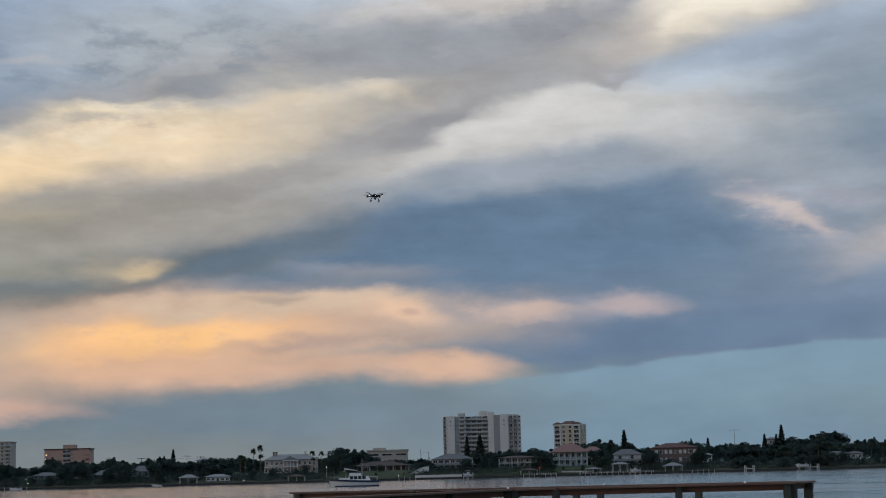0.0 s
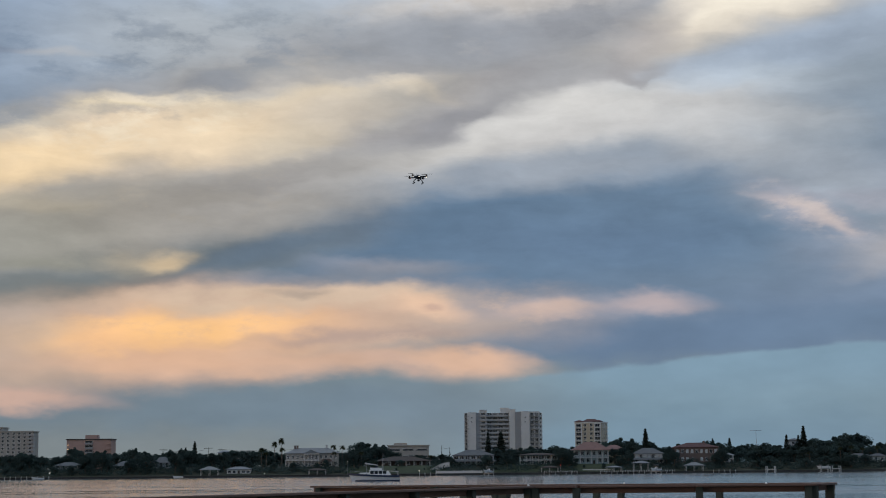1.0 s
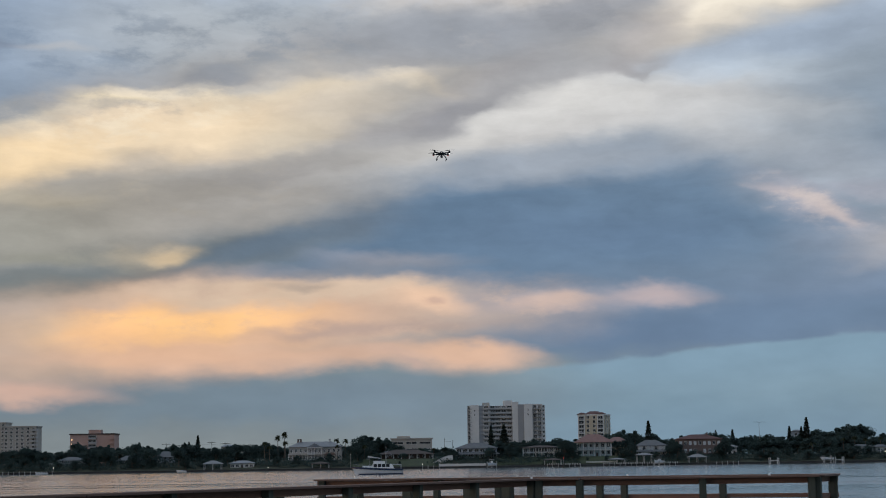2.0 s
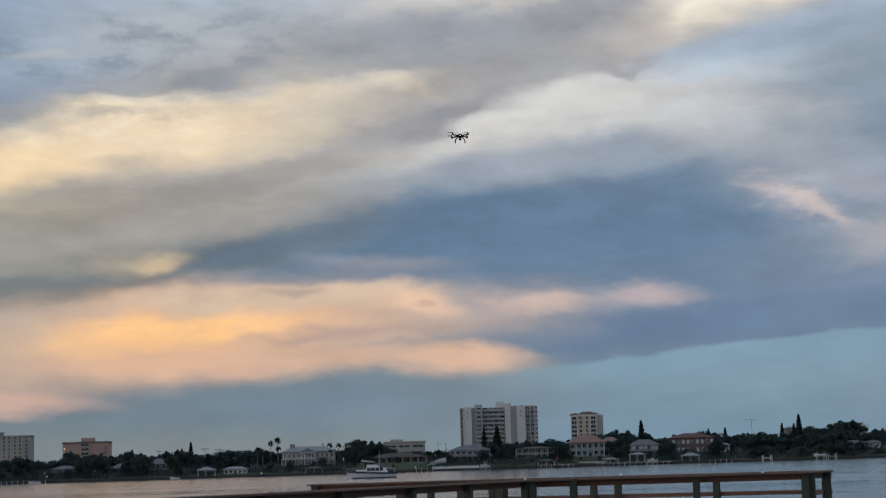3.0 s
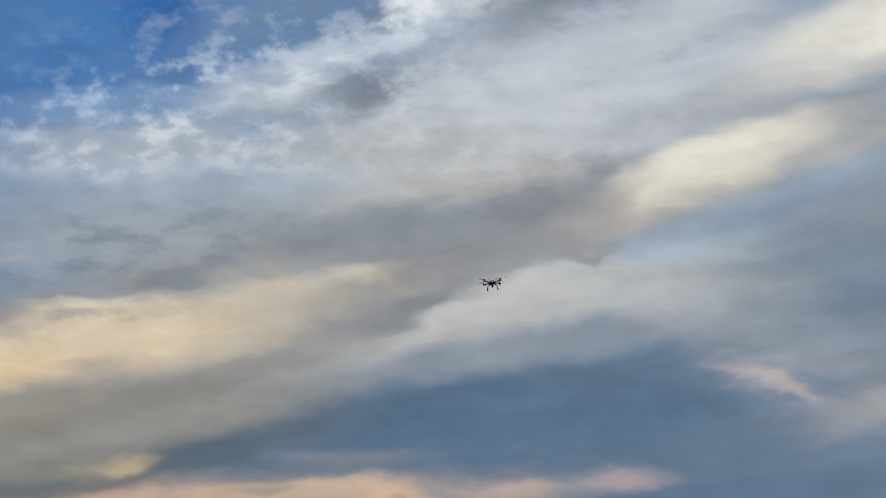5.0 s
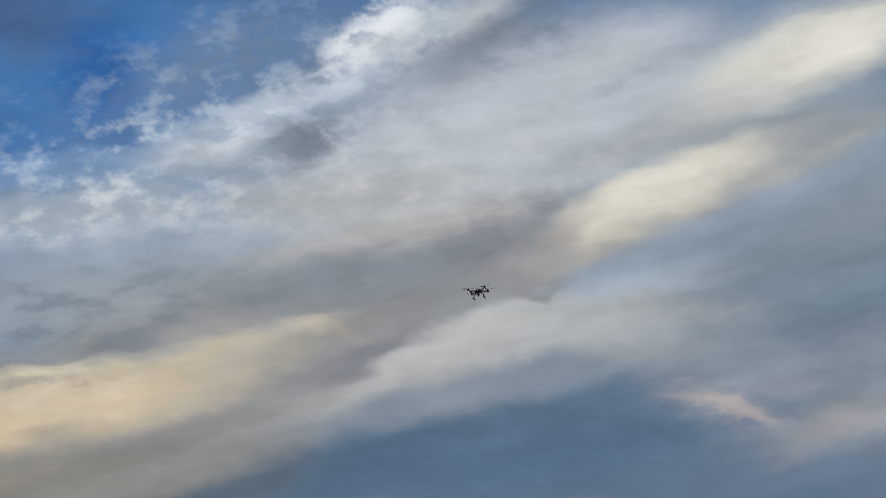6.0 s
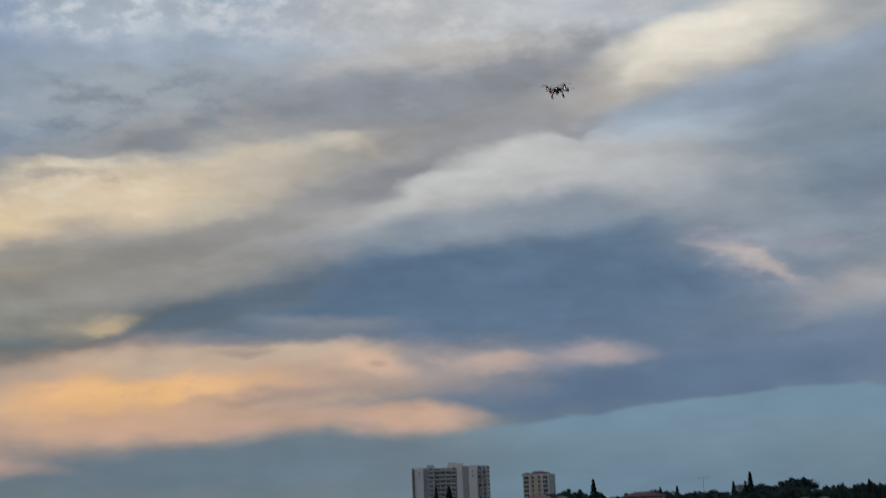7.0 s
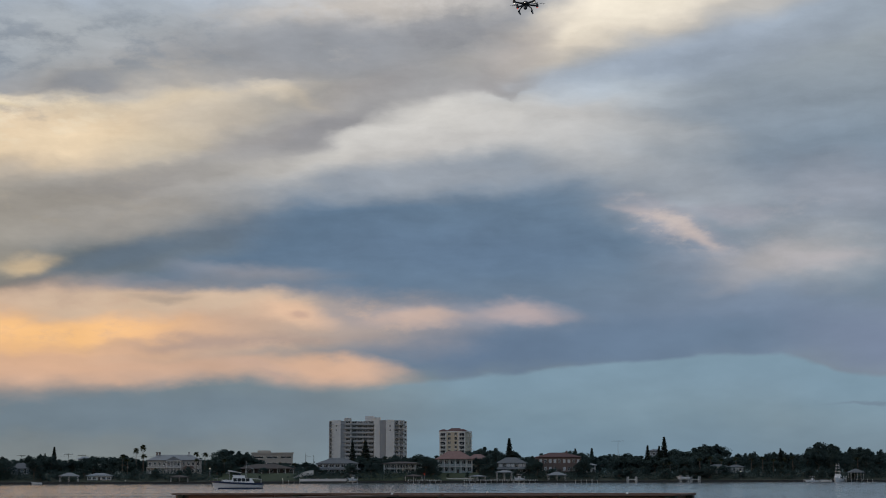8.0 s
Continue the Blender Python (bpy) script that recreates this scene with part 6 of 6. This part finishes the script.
def small_boat(x, y, length, turn, label, top=True, z=0.0):
    t = thing("motorboat", pose(x, y, z, 0, 0, turn), label, "boat", "small boats at the docks")
    part("hull", hull_mesh(length, 2.3, 1.3, 0.9, 0.4), HULL, t)
    if top:
        part("console", prism(B(), ((-0.6, 0.7), (-0.4, 2.0), (0.5, 2.0), (0.6, 0.7)), -0.5, 0.5), HULL, t)
        tt = part("hardtop", box(B(), -1.2, 1.4, -0.9, 0.9, 2.9, 3.05), CANVAS, t)
        pm = B()
        for sx in (-0.9, 1.1):
            for sy in (-0.8, 0.8):
                rod(pm, (sx, sy, 0.8), (sx, sy, 2.9), 0.04, n=6)
        part("hardtop_frame", pm, METAL, t)
    if z:  # a cradle on four piles holds it out of the water
        pm = mesh_of("pile", rod(B(), (0, 0, -2.6 - z), (0, 0, 1.9), 0.17), PALE_WALL)
        for sx in (-0.3, 0.3):
            for sy in (-1.5, 1.5):
                part("pile", pm, None, t, at=(sx * length, sy, 0))
            part("cradle", box(B(), sx * length - 0.12, sx * length + 0.12, -1.5, 1.5, -0.62, -0.38), METAL, t)
    part("outboard", box(B(), length / 2, length / 2 + 0.5, -0.3, 0.3, 0.1, 1.5), BLACK_PLASTIC, t)


trawler(-18.4, 450, 4)
sport_fisher(291.7, 920, 62)
small_boat(277.6, 922, 8.5, 20, "white centre-console motorboat on the shore dock")
small_boat(285.6, 922, 6.0, 0, "low white open motorboat at a dock", False)
small_boat(114.5, 922, 9.5, 55, "white motorboat with a hardtop raised on a lift", z=1.6)
small_boat(23.6, 922, 9.0, 62, "white motorboat raised on a lift beside a garden wall", z=1.5)
small_boat(205.8, 922, 6.5, 0, "white open motorboat raised on a lift", False, z=2.0)
small_boat(-144.6, 922, 5.0, 0, "small white dinghy near the shore", False)
small_boat(-220.6, 922, 6.0, 10, "small white open boat at a low dock", False)


# ---- masts, poles and markers ----
def utility_pole(x, y, h, arm=True):
    t = thing("utility_pole", (x, y, 1.3), "dark timber utility pole with a crossarm", "pole", "utility poles")
    part("pole", rod(B(), (0, 0, -0.5), (0, 0, h), 0.2, 0.13), POST_C, t)
    if arm:
        a = part("crossarm", box(B(), -2.6, 2.6, -0.1, 0.1, h - 0.6, h - 0.35), POST_C, t)
        im = mesh_of("insulator", rod(B(), (0, 0, 0), (0, 0, 0.35), 0.09), WHITE_PLASTIC)
        for xx in (-2.3, -0.9, 0.9, 2.3):
            part("insulator", im, None, a, at=(xx, 0, h - 0.35))


for px_, h in ((-143.6, 18.0), (-135.4, 17.3), (-2.0, 18.0), (2.8, 16.6), (-171.2, 17.3), (-226.4, 14.4)):
    utility_pole(px_, 1030, h - 1.3, px_ < -40)
bm = B()
for a, b in ((-171.2, -143.6), (-143.6, -135.4), (-135.4, -87.9), (-2.0, 2.8)):
    for k in range(8):
        f, g = k / 8, (k + 1) / 8
        rod(bm, (a + (b - a) * f, 1030, 16.6 - 3 * f * (1 - f)), (a + (b - a) * g, 1030, 16.6 - 3 * g * (1 - g)), 0.04, n=4)
tagged(new("power_line", mesh_of("power_line", bm, BLACK_PLASTIC)), "thin dark sagging power line between poles", "cable")

ant = thing("antenna_mast", (180.9, 985, 1.3), "slim metal antenna mast with a long crossbeam", "antenna")
part("mast", rod(B(), (0, 0, -0.5), (0, 0, 24.0 - 1.3), 0.16, 0.1), METAL, ant)
beam = part("beam", rod(B(), (-3.4, 0, 24.0 - 1.3), (3.4, 0, 24.0 - 1.3), 0.09), METAL, ant)
for k in range(5):
    part("element", rod(B(), (-3.2 + 1.6 * k, -2.2, 24.0 - 1.3), (-3.2 + 1.6 * k, 2.2, 24.0 - 1.3), 0.04, n=5), METAL, beam)

marker = thing("channel_marker", (47.7, 700, 0), "dark timber channel pile standing in the water", "marker")
part("pile", rod(B(), (0, 0, -2.6), (0, 0, 1.9), 0.28, 0.24, 10), POST_C, marker)
part("cap", rod(B(), (0, 0, 1.9), (0, 0, 2.25), 0.32, 0.05, 10), POST_C, marker)

flag = thing("dock_light", (62.9, 927, 0), "red dock lamp on a short post", "lamp")
part("post", rod(B(), (0, 0, -2.6), (0, 0, 4.6), 0.09), METAL, flag)
part("globe", rod(rod(B(), (0, 0, 4.6), (0, 0, 4.85), 0.12, 0.3, 10), (0, 0, 4.85), (0, 0, 5.15), 0.3, 0.1, 10), RED_LAMP, flag, "glowing red lamp")


def shore_lamp(x, y, z):
    t = thing("lamp_post", (x, y, 1.2), "thin post with a small lit white lamp", "lamp", "shore lamps")
    part("post", rod(B(), (0, 0, -0.6), (0, 0, z), 0.06), METAL, t)
    part("bulb", rod(rod(B(), (0, 0, z), (0, 0, z + 0.15), 0.08, 0.2), (0, 0, z + 0.15), (0, 0, z + 0.35), 0.2, 0.08), LAMP, t, "glowing white bulb")


for x, z in ((58.6, 2.4), (240.2, 4.4), (-216.9, 2.0), (-99.0, 0.6), (-53.7, 6.8), (-14.3, 1.2)):
    shore_lamp(x, 932, z)


# ---- the near pier ----
RAIL_TOP, DECK_TOP = 2.28, 1.21


def railing(p, q, label, spacing=2.4, over=(0.1, 0.1), post=0.14, lower=True, at=None):
    """Posts that stand in the river bed, a face board, a lower rail and a flat cap, from p to q."""
    p, q = Vector((*p, 0)), Vector((*q, 0))
    d = q - p
    length = d.length
    t = thing("pier_railing", Matrix.Translation(p) @ Matrix.Rotation(math.atan2(d.y, d.x), 4, "Z"), label, "railing", "pier railings")
    bm = B()
    box(bm, -post / 2, post / 2, -post / 2, post / 2, -4.8, RAIL_TOP - 0.045)
    bmesh.ops.bevel(bm, geom=[e for e in bm.edges if abs(e.verts[0].co.z - e.verts[1].co.z) > 1], offset=0.012, segments=2, affect="EDGES")
    pm = mesh_of("post", bm, POST_C)
    n = max(1, round(length / spacing))
    for u in at or [length * k / n for k in range(n + 1)]:
        part("post", pm, None, t, at=(u, 0, 0))
    for k, (a, b) in enumerate([(length * i / n, length * (i + 1) / n) for i in range(n)]):
        lo = -over[0] if k == 0 else 0
        hi = over[1] if k == n - 1 else 0
        for name, z0, z1, y0, y1, mat in (("face_board", RAIL_TOP - 0.155, RAIL_TOP - 0.045, post / 2 + 0.002, post / 2 + 0.04, TIMBER), ("lower_rail", RAIL_TOP - 0.49, RAIL_TOP - 0.40, post / 2 + 0.002, post / 2 + 0.04, TIMBER), ("cap", RAIL_TOP - 0.041, RAIL_TOP, -0.14, 0.14, CAP_C)):
            if name == "lower_rail" and not lower:
                continue
            bm = B()
            box(bm, a + lo + 0.004, b + hi - 0.004, y0, y1, z0, z1)
            bmesh.ops.bevel(bm, geom=bm.edges[:], offset=0.006, segments=1, affect="EDGES")
            part(name, bm, mat, t)
    return t


railing((-7.0, 18.25), (1.68, 34.04), "weathered brown timber railing of the pier walkway", over=(0.1, 0.06), at=(0.0, 1.9, 4.09, 6.42, 8.79, 11.08, 13.4, 15.54, 17.96))
railing((1.80, 33.98), (2.60, 33.80), "short brown timber railing at the turn of the pier", over=(0, 0), lower=False)
railing((2.73, 33.79), (7.15, 33.3), "brown timber railing along the pier head", 2.2, over=(0.06, 0.1), lower=False, at=(-0.12, 2.29, 4.4))
railing((7.25, 33.42), (7.98, 35.25), "short brown timber railing at the pier end", over=(0, 0.0))
railing((-3.0, 39.75), (8.0, 35.5), "brown timber railing on the far side of the pier head", 2.36, over=(0.12, 0.12), at=(0.05, 2.93, 4.41, 6.77, 7.32, 9.49, 11.79))


def pier_deck(p, q, width, label):
    p, q = Vector((*p, 0)), Vector((*q, 0))
    d = q - p
    t = thing("pier_deck", Matrix.Translation(p) @ Matrix.Rotation(math.atan2(d.y, d.x), 4, "Z"), label, "deck", "pier decks")
    pm = mesh_of("plank", box(B(), 0.004, 0.136, 0.12, width, DECK_TOP - 0.04, DECK_TOP), CAP_C)
    for k in range(int(d.length / 0.14)):
        part("plank", pm, None, t, at=(0.14 * k, 0, 0))
    for y in (0.3, width - 0.3):
        part("joist", box(B(), 0, d.length, y - 0.05, y + 0.05, DECK_TOP - 0.3, DECK_TOP - 0.042), TIMBER, t)
        for x in (0.4, d.length - 0.4):
            part("pile", rod(B(), (x, y, -4.8), (x, y, DECK_TOP - 0.3), 0.14), POST_C, t)


pier_deck((-7.0, 18.25), (1.68, 34.04), 2.2, "weathered plank walkway of the pier")
pier_deck((1.78, 33.98), (7.1, 33.3), 2.6, "weathered plank deck of the pier head")


def pier_pile(u):
    """A square pile behind the walkway's railing, u metres along it."""
    t = thing("pier_pile", Matrix.Translation((-7.0, 18.25, 0)) @ Matrix.Rotation(math.atan2(15.79, 8.68), 4, "Z") @ Matrix.Translation((u, 0.45, 0)), "thick green-grey square timber pile of the pier", "pile", "pier piles")
    bm = B()
    box(bm, -0.1, 0.1, -0.1, 0.1, -4.8, RAIL_TOP - 0.1)
    bmesh.ops.bevel(bm, geom=[e for e in bm.edges if abs(e.verts[0].co.z - e.verts[1].co.z) > 1], offset=0.018, segments=2, affect="EDGES")
    part("shaft", bm, POST_C, t)


for u in (2.9, 5.2, 7.51, 9.68, 12.07, 13.87, 16.18, 17.8):
    pier_pile(u)


def rail_cap_light(x, y):
    t = thing("rail_light", (x, y, RAIL_TOP), "small white cap light on the railing", "light", "rail lights")
    part("base", rod(B(), (0, 0, 0), (0, 0, 0.012), 0.026, 0.026, 10), WHITE_PLASTIC, t)
    part("dome", rod(rod(B(), (0, 0, 0.012), (0, 0, 0.026), 0.022, 0.019, 10), (0, 0, 0.026), (0, 0, 0.034), 0.019, 0.01, 10), WHITE_PLASTIC, t)


for x, y in ((1.66, 34.0), (3.9, 37.08), (6.3, 33.4)):
    rail_cap_light(x, y)


# ---- the drone ----
def quadcopter():
    t = thing("drone", (0, 40, 12), "black quadcopter drone with curved landing legs and a gimbal camera, flying", "drone")
    bm = B()
    bmesh.ops.create_icosphere(bm, subdivisions=3, radius=0.1, matrix=Matrix.Diagonal((0.85, 1.25, 0.5, 1)))
    b = part("body", bm, BLACK_PLASTIC, t, smooth=True)
    bm = B()
    bmesh.ops.create_icosphere(bm, subdivisions=2, radius=0.055, matrix=Matrix.Translation((0, 0, 0.035)) @ Matrix.Diagonal((0.9, 1.2, 0.6, 1)))
    part("canopy", bm, CARBON, b, smooth=True)
    spin = []
    for sx in (-1, 1):
        for sy in (-1, 1):
            m = Vector((sx * 0.2, sy * 0.19, 0.035))
            a = part("arm", rod(B(), (sx * 0.05, sy * 0.06, 0.0), m - Vector((0, 0, 0.03)), 0.022, 0.016), BLACK_PLASTIC, t)
            part("motor", rod(rod(B(), m - Vector((0, 0, 0.055)), m, 0.026, 0.028, 12), m, m + Vector((0, 0, 0.018)), 0.02, 0.012, 12), BLACK_PLASTIC, a)
            part("light", rod(B(), m - Vector((0, 0, 0.068)), m - Vector((0, 0, 0.056)), 0.007, 0.011, 8), LAMP if sy < 0 else RED_LAMP, a, "glowing navigation light")
            bm = B()
            for s in (-1, 1):
                last = None
                for i in range(6):
                    f = i / 5
                    x = s * (0.008 + 0.155 * f)
                    w = 0.016 * math.sin(math.pi * (0.2 + 0.72 * f)) + 0.003
                    tw = 0.35 * (1 - f) * s
                    ring = [bm.verts.new((x, w * c * math.cos(tw), w * c * math.sin(tw) + z)) for c, z in ((-1, 0), (1, 0), (1, 0.0025), (-1, 0.0025))]
                    if last:
                        for j in range(4):
                            bm.faces.new((last[j], ring[j], ring[(j + 1) % 4], last[(j + 1) % 4]))
                    else:
                        bm.faces.new(ring)
                    last = ring
                bm.faces.new(last[::-1])
            rod(bm, (0, 0, -0.006), (0, 0, 0.012), 0.012)
            bmesh.ops.recalc_face_normals(bm, faces=bm.faces)
            p = part("propeller", bm, CARBON, t, "thin twin-bladed propeller", at=m + Vector((0, 0, 0.022)))
            spin.append((p, m + Vector((0, 0, 0.022)), sx * sy))
    for sx in (-1, 1):
        bm = B()
        pts = [Vector((sx * (0.035 + 0.095 * math.sin(k * math.pi / 10.5)), 0, -0.03 - 0.138 * (k / 6) ** 1.2)) for k in range(7)]
        for k in range(6):
            rod(bm, pts[k], pts[k + 1], 0.0125, 0.0125, 8)
        leg = part("landing_leg", bm, BLACK_PLASTIC, t)
        part("skid", rod(rod(B(), pts[6] + Vector((0, -0.085, -0.004)), pts[6] + Vector((0, 0.085, -0.004)), 0.016), pts[6] + Vector((0, -0.085, -0.004)), pts[6] + Vector((0, -0.105, 0.012)), 0.016, 0.01), BLACK_PLASTIC, leg)
    g = part("gimbal", rod(rod(B(), (0, -0.04, -0.04), (0, -0.04, -0.08), 0.02), (-0.035, -0.045, -0.09), (0.035, -0.045, -0.09), 0.016), BLACK_PLASTIC, t)
    bm = B()
    bmesh.ops.create_icosphere(bm, subdivisions=2, radius=0.034, matrix=Matrix.Translation((0, -0.055, -0.1)))
    cm = part("camera_ball", bm, BLACK_PLASTIC, g, smooth=True)
    part("light", rod(B(), (0, -0.12, -0.005), (0, -0.13, -0.005), 0.008, 0.006, 8), LAMP, b, "glowing white front light")
    return t, spin


drone, propellers = quadcopter()


def motions():
    walk(drone, [
        (0.0, pose(*(-1.36, 52.26, 11.33), 0, 0, 13)),
        (0.5, pose(*(-1.00, 49.28, 11.02), 0, 0, 14)),
        (1.0, pose(*(-0.69, 47.27, 10.89), 0, 0, 15)),
        (1.5, pose(*(-0.40, 46.25, 10.94), 0, 0, 10)),
        (2.8, pose(*(0.57, 44.17, 11.20), 0, 0, 3)),
        (3.5, pose(*(1.17, 43.10, 11.36), 0, 0, 0)),
        (4.0, pose(*(1.57, 42.07, 11.36), 0, 0, 0)),
        (4.5, pose(*(1.96, 41.51, 11.50), 0, 0, 2)),
        (5.8, pose(*(3.03, 39.79, 12.03), 0, 0, -13)),
        (6.0, pose(*(3.18, 39.25, 12.06), 0, 0, -15)),
        (6.5, pose(*(3.62, 37.68, 11.99), 0, 0, -17)),
        (7.0, pose(*(4.01, 36.57, 12.13), 0, 0, -17)),
        (7.5, pose(*(4.23, 34.95, 12.23), 0, 0, -17)),
        (8.0, pose(*(4.24, 32.41, 11.97), 0, 0, -17)),
    ])
    # the blades whirl
    for p, m, way in propellers:
        walk(p, [(k / 30, pose(*m, 0, 0, way * (25 + 78 * k))) for k in range(241)])


motions()
